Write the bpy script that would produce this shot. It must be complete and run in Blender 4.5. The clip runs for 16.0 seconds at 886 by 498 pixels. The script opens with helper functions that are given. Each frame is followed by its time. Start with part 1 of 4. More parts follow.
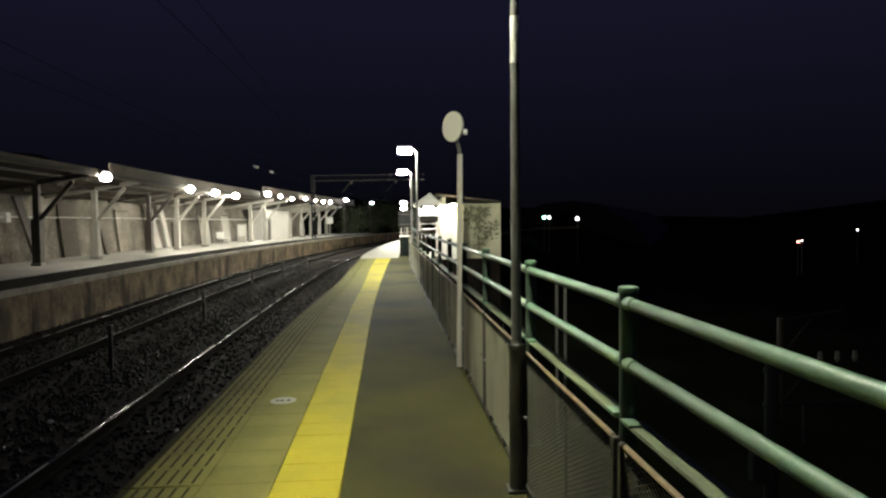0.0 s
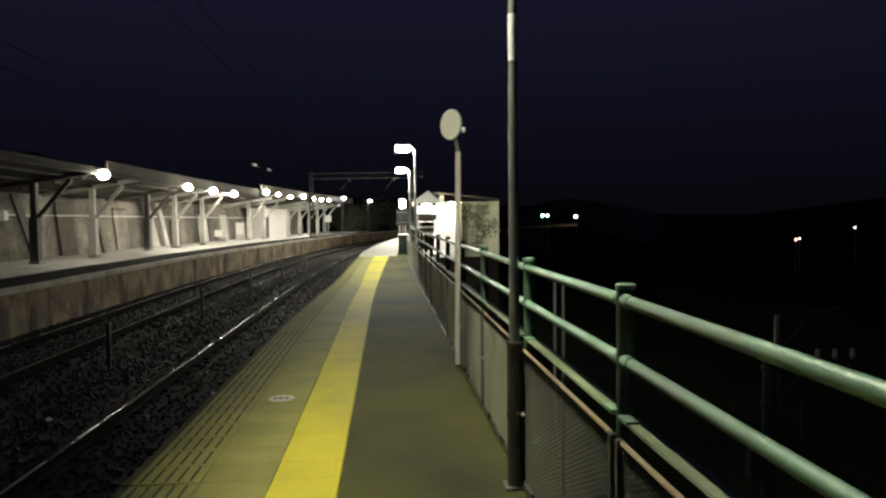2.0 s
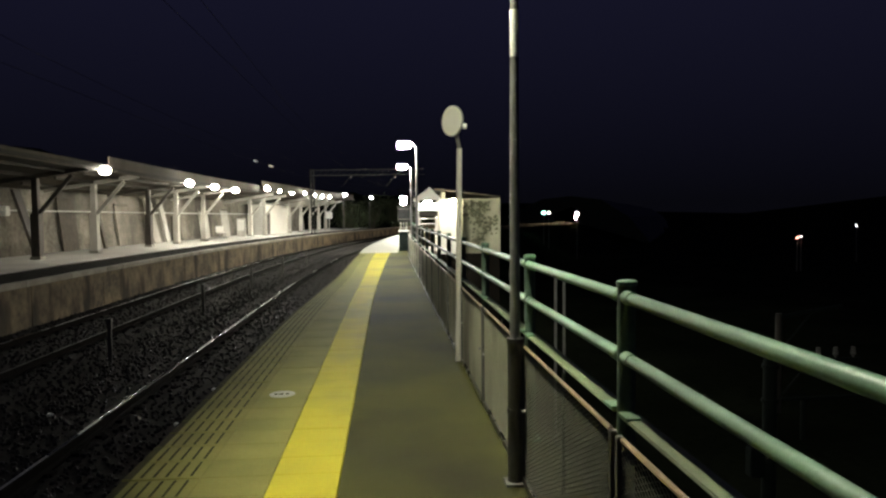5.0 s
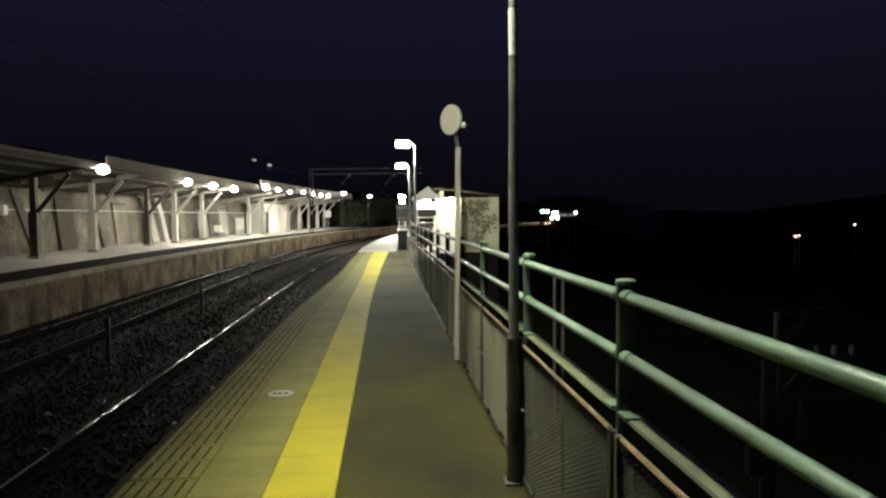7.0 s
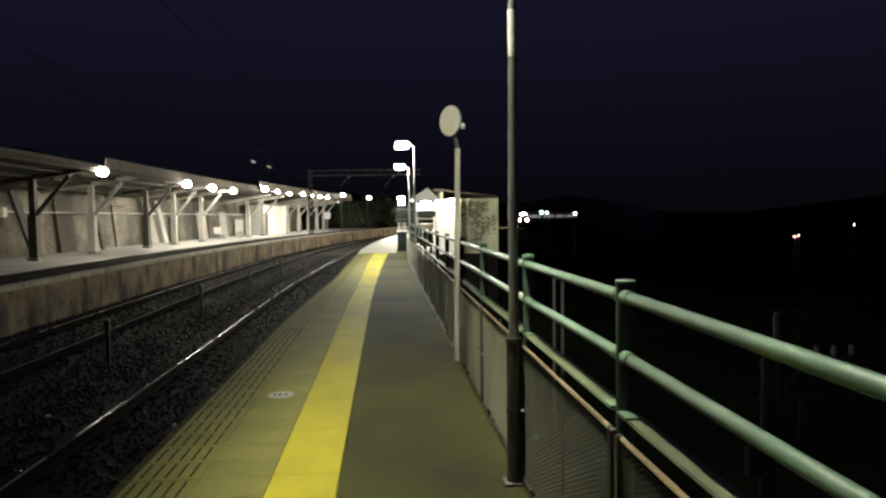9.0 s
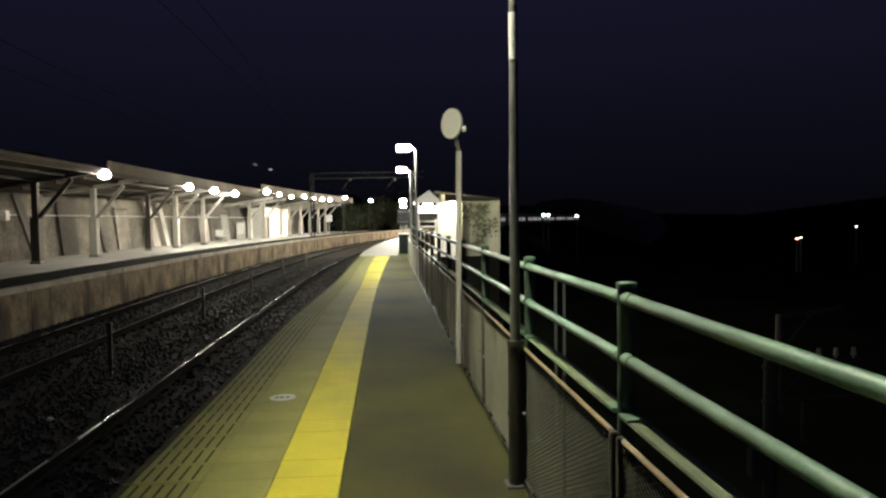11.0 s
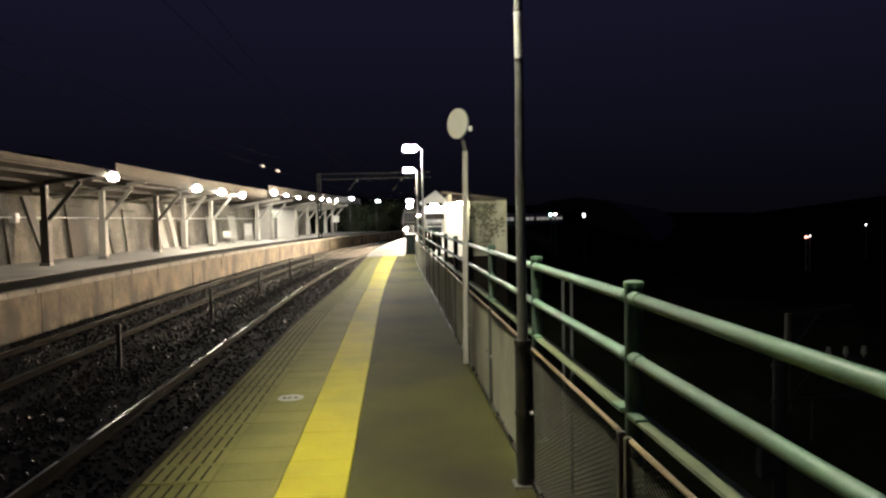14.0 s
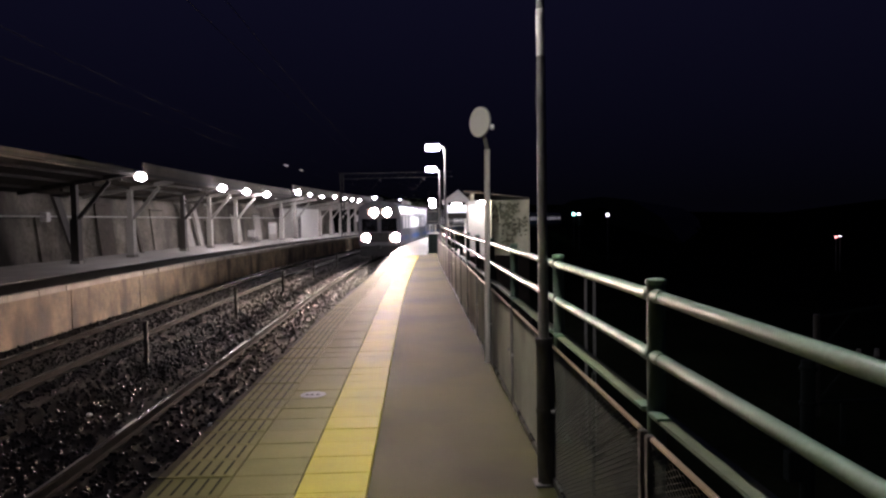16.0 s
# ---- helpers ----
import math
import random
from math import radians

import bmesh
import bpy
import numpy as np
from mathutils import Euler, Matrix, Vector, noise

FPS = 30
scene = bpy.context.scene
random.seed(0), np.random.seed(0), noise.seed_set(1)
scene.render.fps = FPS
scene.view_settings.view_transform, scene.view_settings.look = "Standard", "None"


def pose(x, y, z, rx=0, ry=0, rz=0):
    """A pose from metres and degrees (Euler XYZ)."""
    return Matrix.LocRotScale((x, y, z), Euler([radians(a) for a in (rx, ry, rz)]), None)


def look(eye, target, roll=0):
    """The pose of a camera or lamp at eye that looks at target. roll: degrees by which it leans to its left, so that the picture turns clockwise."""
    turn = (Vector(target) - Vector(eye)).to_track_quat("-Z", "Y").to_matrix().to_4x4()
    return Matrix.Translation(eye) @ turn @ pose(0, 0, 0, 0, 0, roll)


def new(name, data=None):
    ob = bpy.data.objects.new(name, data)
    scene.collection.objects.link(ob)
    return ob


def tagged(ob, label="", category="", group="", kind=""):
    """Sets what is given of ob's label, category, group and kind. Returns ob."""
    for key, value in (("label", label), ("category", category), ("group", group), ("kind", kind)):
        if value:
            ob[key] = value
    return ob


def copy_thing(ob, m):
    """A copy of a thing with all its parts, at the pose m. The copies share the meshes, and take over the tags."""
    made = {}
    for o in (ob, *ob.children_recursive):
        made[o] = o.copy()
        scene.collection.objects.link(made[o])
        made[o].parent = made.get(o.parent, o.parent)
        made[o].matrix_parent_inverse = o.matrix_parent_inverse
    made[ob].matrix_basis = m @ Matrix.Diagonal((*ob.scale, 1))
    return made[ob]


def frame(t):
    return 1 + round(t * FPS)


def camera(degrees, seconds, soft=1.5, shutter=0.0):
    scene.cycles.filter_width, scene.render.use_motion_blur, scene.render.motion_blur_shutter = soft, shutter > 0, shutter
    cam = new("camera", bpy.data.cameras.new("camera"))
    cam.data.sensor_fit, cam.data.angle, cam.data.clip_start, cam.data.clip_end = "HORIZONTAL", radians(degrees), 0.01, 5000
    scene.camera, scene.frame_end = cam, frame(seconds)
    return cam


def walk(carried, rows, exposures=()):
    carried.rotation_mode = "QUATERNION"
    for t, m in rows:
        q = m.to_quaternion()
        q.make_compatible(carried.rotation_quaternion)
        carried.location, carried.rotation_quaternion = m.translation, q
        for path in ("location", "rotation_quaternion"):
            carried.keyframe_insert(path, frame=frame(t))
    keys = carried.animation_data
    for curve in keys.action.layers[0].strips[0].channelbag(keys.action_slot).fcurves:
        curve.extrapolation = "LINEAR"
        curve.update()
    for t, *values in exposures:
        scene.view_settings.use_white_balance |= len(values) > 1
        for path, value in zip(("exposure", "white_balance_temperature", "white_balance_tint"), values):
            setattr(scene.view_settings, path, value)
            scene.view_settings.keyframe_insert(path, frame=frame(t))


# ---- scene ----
# ---------------------------------------------------------------- the way of the line
S0, RAD, S1 = 21.3, 302.6, 153.5        # straight, then a right-hand arc, then straight again


def heading(s):
    return 0.0 if s <= S0 else (min(s, S1) - S0) / RAD


def at(s, u, z=0.0):
    """A point s metres along the line, u to the right of the camera's own line."""
    s, u, z = float(s), float(u), float(z)
    if s <= S0:
        return Vector((u, s, z))
    h = heading(s)
    p = Vector((RAD - (RAD - u) * math.cos(h), S0 + (RAD - u) * math.sin(h), z))
    if s > S1:
        p += (s - S1) * Vector((math.sin(h), math.cos(h), 0))
    return p


def spot(s, u, z=0.0, turn=0.0):
    """A pose whose y axis runs along the line."""
    p = at(s, u, z)
    return pose(p.x, p.y, p.z, 0, 0, -math.degrees(heading(s)) + turn)


# ---------------------------------------------------------------- camera
cam = camera(68, 16.0, soft=2.4)
# seconds, yaw to the right, pitch, lean to the right, and the sway of the arm
HOLD = [
    (0, 4.72, -2.37, 0.64, -0.002, -0.000, 0.003),
    (0.5, 4.72, -2.46, 0.61, -0.000, -0.003, 0.000),
    (1, 4.64, -2.53, 0.63, 0.001, -0.003, 0.002),
    (1.5, 4.80, -2.54, 0.68, 0.003, -0.007, 0.002),
    (2, 4.86, -2.54, 0.66, -0.000, -0.006, 0.001),
    (2.5, 4.75, -2.60, 0.67, -0.001, -0.005, 0.000),
    (3, 4.82, -2.74, 0.62, 0.001, 0.001, -0.002),
    (3.5, 4.87, -2.80, 0.50, -0.000, -0.000, 0.000),
    (4, 4.68, -2.73, 0.40, -0.000, -0.003, -0.004),
    (6.5, 4.92, -2.95, 0.63, 0.003, -0.003, -0.001),
    (7, 4.88, -2.91, 0.51, 0.001, 0.004, -0.002),
    (7.5, 4.95, -2.94, 0.52, -0.001, 0.001, -0.001),
    (8, 4.94, -2.72, 0.51, 0.000, 0.000, 0.000),
    (8.5, 4.94, -2.71, 0.50, 0.000, 0.000, -0.001),
    (9, 4.93, -2.80, 0.65, -0.002, -0.003, -0.004),
    (11.5, 4.71, -2.55, 0.73, -0.000, -0.007, -0.004),
    (12, 4.57, -2.72, 0.74, -0.001, -0.007, -0.003),
    (12.5, 4.49, -2.76, 0.84, 0.003, -0.001, -0.005),
    (13, 4.41, -2.78, 0.88, 0.001, -0.010, -0.006),
    (13.5, 4.35, -2.70, 0.99, 0.003, -0.004, -0.004),
    (14, 4.17, -2.56, 1.04, 0.003, -0.007, -0.004),
    (14.5, 3.85, -2.52, 1.01, 0.005, -0.007, -0.006),
    (15, 3.57, -2.49, 1.11, 0.003, -0.010, -0.008),
    (15.5, 2.95, -2.64, 1.11, 0.005, -0.016, -0.006),
    (16, 2.20, -2.57, 1.01, 0.011, -0.011, -0.015),
]


def held(yaw, pitch, lean, dx, dy, dz):
    eye = Vector((dx, dy, 1.6 + dz))
    y, p = radians(yaw), radians(pitch)
    way = Vector((math.sin(y) * math.cos(p), math.cos(y) * math.cos(p), math.sin(p)))
    return look(eye, eye + way, -lean)


walk(cam, [(r[0], held(*r[1:])) for r in HOLD],
     exposures=[(0, 0.12, 6500, 8), (13.6, 0.12, 6500, 10), (14.5, 0.22, 6700, 20), (15.0, 0.12, 6400, 25), (15.5, -0.42, 6100, 29), (16, -0.8, 5800, 33)])

# ---------------------------------------------------------------- night sky
world = bpy.data.worlds.new("night")
scene.world = world
world.use_nodes = True
wn, wl = world.node_tree.nodes, world.node_tree.links
wc = wn.new("ShaderNodeTexCoord")
ws = wn.new("ShaderNodeSeparateXYZ")
wr = wn.new("ShaderNodeValToRGB")
wr.color_ramp.elements[0].position, wr.color_ramp.elements[0].color = 0.02, (0.0021, 0.0021, 0.0036, 1)
wr.color_ramp.elements[1].position, wr.color_ramp.elements[1].color = 0.42, (0.0084, 0.0083, 0.0222, 1)
wl.new(wc.outputs["Generated"], ws.inputs[0])
wl.new(ws.outputs["Z"], wr.inputs[0])
wl.new(wr.outputs[0], wn["Background"].inputs[0])
wn["Background"].inputs[1].default_value = 1.0

# ---------------------------------------------------------------- materials


def mat(name, dark, light, scale=3.0, rough=0.8, metal=0.0, spec=0.5, bump=0.15, fine=60.0, space="Position", stain=None, spread=0.0, lo=0.35, hi=0.68, blot=0.28):
    m = bpy.data.materials.new(name)
    m.use_nodes = True
    n, l = m.node_tree.nodes, m.node_tree.links
    b = n["Principled BSDF"]
    if space == "Position":
        src = n.new("ShaderNodeNewGeometry").outputs["Position"]
    else:
        src = n.new("ShaderNodeTexCoord").outputs["Object"]
    big = n.new("ShaderNodeTexNoise")
    big.inputs["Scale"].default_value, big.inputs["Detail"].default_value = scale, 6
    small = n.new("ShaderNodeTexNoise")
    small.inputs["Scale"].default_value, small.inputs["Detail"].default_value = fine, 4
    l.new(src, big.inputs["Vector"]), l.new(src, small.inputs["Vector"])
    ramp = n.new("ShaderNodeValToRGB")
    ramp.color_ramp.elements[0].position, ramp.color_ramp.elements[0].color = lo, (*dark, 1)
    ramp.color_ramp.elements[1].position, ramp.color_ramp.elements[1].color = hi, (*light, 1)
    add = n.new("ShaderNodeMath")
    add.operation = "MULTIPLY_ADD"
    add.inputs[1].default_value = 0.35
    l.new(small.outputs[0], add.inputs[0])
    sub = n.new("ShaderNodeMath")
    sub.operation = "MULTIPLY"
    sub.inputs[1].default_value = 0.65
    l.new(big.outputs[0], sub.inputs[0]), l.new(sub.outputs[0], add.inputs[2])
    l.new(add.outputs[0], ramp.inputs[0])
    out = ramp.outputs[0]
    if stain:
        st = n.new("ShaderNodeTexNoise")
        st.inputs["Scale"].default_value, st.inputs["Detail"].default_value = scale * blot, 5
        mp = n.new("ShaderNodeMapping")
        mp.inputs["Scale"].default_value = (1, 1, 0.35)
        l.new(src, mp.inputs[0]), l.new(mp.outputs[0], st.inputs["Vector"])
        sr = n.new("ShaderNodeValToRGB")
        sr.color_ramp.elements[0].position, sr.color_ramp.elements[1].position = 0.48, 0.64
        l.new(st.outputs[0], sr.inputs[0])
        mix = n.new("ShaderNodeMixRGB")
        mix.inputs[2].default_value = (*stain, 1)
        l.new(sr.outputs[0], mix.inputs[0]), l.new(out, mix.inputs[1])
        out = mix.outputs[0]
    if spread:
        info = n.new("ShaderNodeObjectInfo")
        hsv = n.new("ShaderNodeHueSaturation")
        mr = n.new("ShaderNodeMapRange")
        mr.inputs[3].default_value, mr.inputs[4].default_value = 1 - spread, 1 + spread
        l.new(info.outputs["Random"], mr.inputs[0]), l.new(mr.outputs[0], hsv.inputs["Value"])
        l.new(out, hsv.inputs["Color"])
        out = hsv.outputs[0]
    l.new(out, b.inputs["Base Color"])
    rr = n.new("ShaderNodeMapRange")
    rr.inputs[3].default_value, rr.inputs[4].default_value = max(rough - 0.14, 0.03), min(rough + 0.14, 1)
    l.new(big.outputs[0], rr.inputs[0]), l.new(rr.outputs[0], b.inputs["Roughness"])
    b.inputs["Metallic"].default_value = metal
    b.inputs["Specular IOR Level"].default_value = spec
    if bump:
        bp = n.new("ShaderNodeBump")
        bp.inputs["Strength"].default_value, bp.inputs["Distance"].default_value = bump, 0.01
        l.new(small.outputs[0], bp.inputs["Height"]), l.new(bp.outputs[0], b.inputs["Normal"])
    return m


def glow(name, colour, strength):
    m = bpy.data.materials.new(name)
    m.use_nodes = True
    b = m.node_tree.nodes["Principled BSDF"]
    b.inputs["Base Color"].default_value = (*[min(c, 0.8) for c in colour], 1)
    b.inputs["Emission Color"].default_value, b.inputs["Emission Strength"].default_value = (*colour, 1), strength
    return m


ASPHALT = mat("asphalt", (0.050, 0.050, 0.0135), (0.088, 0.087, 0.026), 1.3, 0.85, spec=0.12, bump=0.5, fine=140, stain=(0.034, 0.032, 0.016))
TILE = mat("grey_tile", (0.185, 0.178, 0.052), (0.26, 0.248, 0.078), 2.5, 0.78, spec=0.1, bump=0.3, fine=90, spread=0.06)
RIB = mat("dark_rib", (0.035, 0.033, 0.016), (0.075, 0.071, 0.03), 4, 0.85, spec=0.05)
YELLOW = mat("yellow_tile", (0.43, 0.375, 0.028), (0.545, 0.475, 0.038), 2.2, 0.7, spec=0.1, bump=0.25, fine=80, stain=(0.37, 0.335, 0.04), spread=0.03)
CONCRETE = mat("concrete", (0.20, 0.19, 0.165), (0.36, 0.35, 0.31), 0.9, 0.88, bump=0.4, fine=40, stain=(0.13, 0.12, 0.10))
PAVING = mat("pale_paving", (0.34, 0.33, 0.29), (0.50, 0.48, 0.43), 0.8, 0.8, bump=0.3, fine=40)
GRIMESHADE = mat("grimy_and_shaded_concrete", (0.007, 0.006, 0.005), (0.017, 0.0145, 0.0115), 0.9, 0.95, spec=0.02, bump=0.4, fine=40)
STONE = mat("platform_stone", (0.085, 0.064, 0.039), (0.285, 0.21, 0.123), 1.1, 0.9, bump=1.0, fine=7, stain=(0.045, 0.033, 0.02), spread=0.12, lo=0.38, hi=0.62, blot=1.0)
COPING = mat("coping_stone", (0.22, 0.195, 0.155), (0.46, 0.425, 0.35), 1.5, 0.85, bump=0.5, fine=24, spread=0.15)
RETAIN = mat("retaining_wall", (0.11, 0.095, 0.075), (0.36, 0.33, 0.27), 0.9, 0.92, bump=0.9, fine=6, stain=(0.06, 0.053, 0.043), lo=0.36, hi=0.66)
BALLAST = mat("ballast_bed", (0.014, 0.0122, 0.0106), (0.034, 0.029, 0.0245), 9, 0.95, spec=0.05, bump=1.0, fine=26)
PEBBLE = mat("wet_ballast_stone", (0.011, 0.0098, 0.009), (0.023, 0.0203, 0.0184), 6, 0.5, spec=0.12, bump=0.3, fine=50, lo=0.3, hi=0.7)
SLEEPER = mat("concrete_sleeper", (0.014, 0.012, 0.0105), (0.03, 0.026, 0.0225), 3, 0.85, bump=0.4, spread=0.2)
STEEL = mat("rail_steel", (0.16, 0.15, 0.14), (0.70, 0.69, 0.67), 0.5, 0.27, 1.0, bump=0.02, fine=1.6, lo=0.28, hi=0.72)
SKIRTING = mat("glossy_grey_paint", (0.045, 0.043, 0.04), (0.075, 0.07, 0.066), 6, 0.28, 0.0, spec=0.7, bump=0.04)
DULLSTEEL = mat("dull_rail_steel", (0.03, 0.026, 0.023), (0.11, 0.10, 0.09), 0.8, 0.5, 0.7, bump=0.05)
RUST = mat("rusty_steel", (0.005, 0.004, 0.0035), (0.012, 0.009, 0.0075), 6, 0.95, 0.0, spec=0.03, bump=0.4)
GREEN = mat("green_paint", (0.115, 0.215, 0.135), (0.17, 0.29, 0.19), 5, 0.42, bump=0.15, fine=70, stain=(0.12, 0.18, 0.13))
GREENPOST = mat("shaded_green_paint", (0.055, 0.085, 0.066), (0.085, 0.125, 0.098), 5, 0.6, spec=0.25, bump=0.2, fine=60)
GREENDARK = mat("dark_and_shaded_green_paint", (0.018, 0.03, 0.022), (0.03, 0.045, 0.034), 4, 0.5, bump=0.1)
BEAMGREEN = mat("faded_green_paint", (0.13, 0.165, 0.09), (0.19, 0.23, 0.13), 5, 0.55, bump=0.2, fine=60, stain=(0.10, 0.12, 0.07))
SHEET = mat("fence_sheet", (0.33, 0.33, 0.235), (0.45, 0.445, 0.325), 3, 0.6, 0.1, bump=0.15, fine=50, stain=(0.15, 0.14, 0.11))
SHADEDSHEET = mat("shaded_fence_sheet", (0.10, 0.10, 0.075), (0.17, 0.168, 0.125), 3, 0.65, 0.1, bump=0.15, fine=50, stain=(0.09, 0.075, 0.05))
TRIMTAN = mat("tan_trim", (0.33, 0.26, 0.18), (0.48, 0.39, 0.28), 5, 0.4, 0.3, bump=0.1)
GALV = mat("galvanised_steel", (0.26, 0.26, 0.25), (0.40, 0.40, 0.38), 9, 0.45, 0.5, bump=0.08)
POLEDARK = mat("dark_pole_paint", (0.065, 0.062, 0.057), (0.115, 0.11, 0.10), 7, 0.6, 0.0, bump=0.1)
POLEGREY = mat("grey_pole_paint", (0.19, 0.19, 0.187), (0.29, 0.29, 0.28), 7, 0.5, 0.2, bump=0.08)
LEAF = mat("ivy_leaf", (0.13, 0.135, 0.08), (0.25, 0.25, 0.15), 3, 0.55, bump=0.05, spread=0.2)
WHITE = mat("white_paint", (0.66, 0.65, 0.60), (0.80, 0.79, 0.74), 3, 0.5, bump=0.06)
BAND = mat("reflective_band", (0.75, 0.75, 0.72), (0.85, 0.85, 0.82), 6, 0.35, bump=0.03)
CREAMDISC = mat("cream_disc", (0.82, 0.81, 0.71), (0.87, 0.86, 0.77), 6, 0.5, bump=0.02)
RENDERED = mat("weathered_render", (0.40, 0.39, 0.27), (0.60, 0.585, 0.42), 1.3, 0.9, bump=0.3, fine=30, stain=(0.17, 0.17, 0.11))
ROOFING = mat("roof_sheet", (0.03, 0.026, 0.022), (0.06, 0.053, 0.046), 1.5, 0.8, 0.0, spec=0.15, bump=0.15)
SOFFIT = mat("canopy_soffit", (0.06, 0.05, 0.04), (0.13, 0.11, 0.09), 1.2, 0.8, spec=0.15, bump=0.1, stain=(0.06, 0.05, 0.04))
COLPALE = mat("pale_and_lamplit_paint", (0.42, 0.40, 0.35), (0.58, 0.56, 0.50), 2, 0.7, bump=0.15, stain=(0.30, 0.28, 0.24))
COLDARK = mat("dark_and_shaded_paint", (0.045, 0.04, 0.035), (0.08, 0.07, 0.06), 3, 0.7, bump=0.15)
TIMBER = mat("old_timber", (0.06, 0.05, 0.04), (0.13, 0.11, 0.085), 4, 0.85, bump=0.4)
TREELEAF = mat("tree_leaf", (0.04, 0.055, 0.025), (0.10, 0.12, 0.06), 2.0, 0.6, spec=0.2, bump=0.1, fine=20)
FOLIAGE = mat("night_foliage", (0.006, 0.009, 0.004), (0.02, 0.03, 0.012), 0.6, 0.7, bump=0.3, fine=8)
SOIL = mat("overgrown_ground", (0.006, 0.0078, 0.0045), (0.018, 0.021, 0.012), 0.12, 0.95, spec=0.0, bump=0.6, fine=2.5)
BLACK = mat("black_rubber", (0.015, 0.015, 0.015), (0.03, 0.03, 0.03), 8, 0.9, spec=0.0)
# near-black so the bore walls stay dark under the headlights
BOREBLACK = mat("bore_black", (0.0005, 0.0005, 0.0005), (0.0012, 0.0012, 0.0011), 1, 0.95, spec=0.0)
BOARDDARK = mat("dark_board_paint", (0.006, 0.009, 0.008), (0.012, 0.016, 0.014), 4, 0.7, spec=0.1)
CARBODY = mat("train_paint", (0.10, 0.10, 0.11), (0.16, 0.16, 0.17), 1.5, 0.35, 0.3, bump=0.03, space="Object")
CARBLUE = mat("train_blue_band", (0.02, 0.06, 0.20), (0.03, 0.09, 0.27), 1.5, 0.35, bump=0.02, space="Object")
CARUNDER = mat("train_underframe", (0.02, 0.02, 0.02), (0.045, 0.042, 0.04), 5, 0.7, 0.3, space="Object")
GLASSDARK = mat("dark_cab_glass", (0.01, 0.01, 0.012), (0.015, 0.015, 0.02), 2, 0.06, space="Object", bump=0)
LAMPNEAR = glow("platform_lamp_light", (1.0, 0.98, 0.76), 2900)
LAMPSTRONG = glow("strong_led_lamp_light", (1.0, 0.98, 0.84), 2400)
LAMPLED = glow("led_lamp_light", (1.0, 0.99, 0.86), 1200)
LAMPDIM = glow("dim_canopy_lamp_light", (1.0, 0.94, 0.80), 150)
LAMPFAR = glow("canopy_lamp_light", (1.0, 0.94, 0.80), 400)
LAMPHALL = glow("pavilion_lamp_light", (1.0, 0.96, 0.84), 850)
LAMPDIST = glow("distant_lamp_light", (0.9, 0.95, 1.0), 150)
LAMPGREEN = glow("green_signal_light", (0.35, 1.0, 0.75), 14)
LAMPRED = glow("red_signal_light", (1.0, 0.35, 0.28), 8)
LAMPPALE = glow("house_light", (1.0, 0.95, 0.9), 9)
SIGNLIT = glow("lit_sign_face", (0.95, 1.0, 0.95), 3.0)
HEADLIGHT = glow("train_headlight", (1.0, 0.76, 0.48), 21000)
WINDOWLIT = glow("lit_train_window", (1.0, 0.97, 0.90), 0.24)

# ---------------------------------------------------------------- building tools


def bx(bm, x0, x1, y0, y1, z0, z1, m=None):
    r = bmesh.ops.create_cube(bm, size=1)["verts"]
    t = Matrix.Translation(((x0 + x1) / 2, (y0 + y1) / 2, (z0 + z1) / 2)) @ Matrix.Diagonal((abs(x1 - x0), abs(y1 - y0), abs(z1 - z0), 1))
    bmesh.ops.transform(bm, matrix=(m or Matrix()) @ t, verts=r)
    return r


def rod(bm, p, q, r, n=12, r2=None):
    p, q = Vector(p), Vector(q)
    v = bmesh.ops.create_cone(bm, cap_ends=True, segments=n, radius1=r, radius2=r if r2 is None else r2, depth=(q - p).length)["verts"]
    t = Matrix.Translation((p + q) / 2) @ (q - p).to_track_quat("Z", "Y").to_matrix().to_4x4()
    bmesh.ops.transform(bm, matrix=t, verts=v)
    return v


def ball(bm, c, r, sx=1, sy=1, sz=1, n=12):
    v = bmesh.ops.create_uvsphere(bm, u_segments=n, v_segments=max(6, n // 2), radius=r)["verts"]
    bmesh.ops.transform(bm, matrix=Matrix.Translation(c) @ Matrix.Diagonal((sx, sy, sz, 1)), verts=v)
    return v


def soften(bm, w=0.006, seg=2):
    bmesh.ops.bevel(bm, geom=list(bm.edges), offset=w, segments=seg, affect="EDGES", clamp_overlap=True)


def part(name, bm, material, parent=None, label="", smooth=False):
    me = bpy.data.meshes.new(name)
    bm.to_mesh(me)
    bm.free()
    for m in (material if isinstance(material, (list, tuple)) else [material]):
        me.materials.append(m)
    if smooth:
        for p in me.polygons:
            p.use_smooth = True
        me.set_sharp_from_angle(angle=radians(40))
    ob = new(name, me)
    if parent:
        ob.parent = parent
    return tagged(ob, label)


def thing(name, m, label, category, group="", kind=""):
    ob = new(name)
    ob.empty_display_size = 0.2
    ob.matrix_basis = m
    return tagged(ob, label, category, group, kind)


def B():
    return bmesh.new()


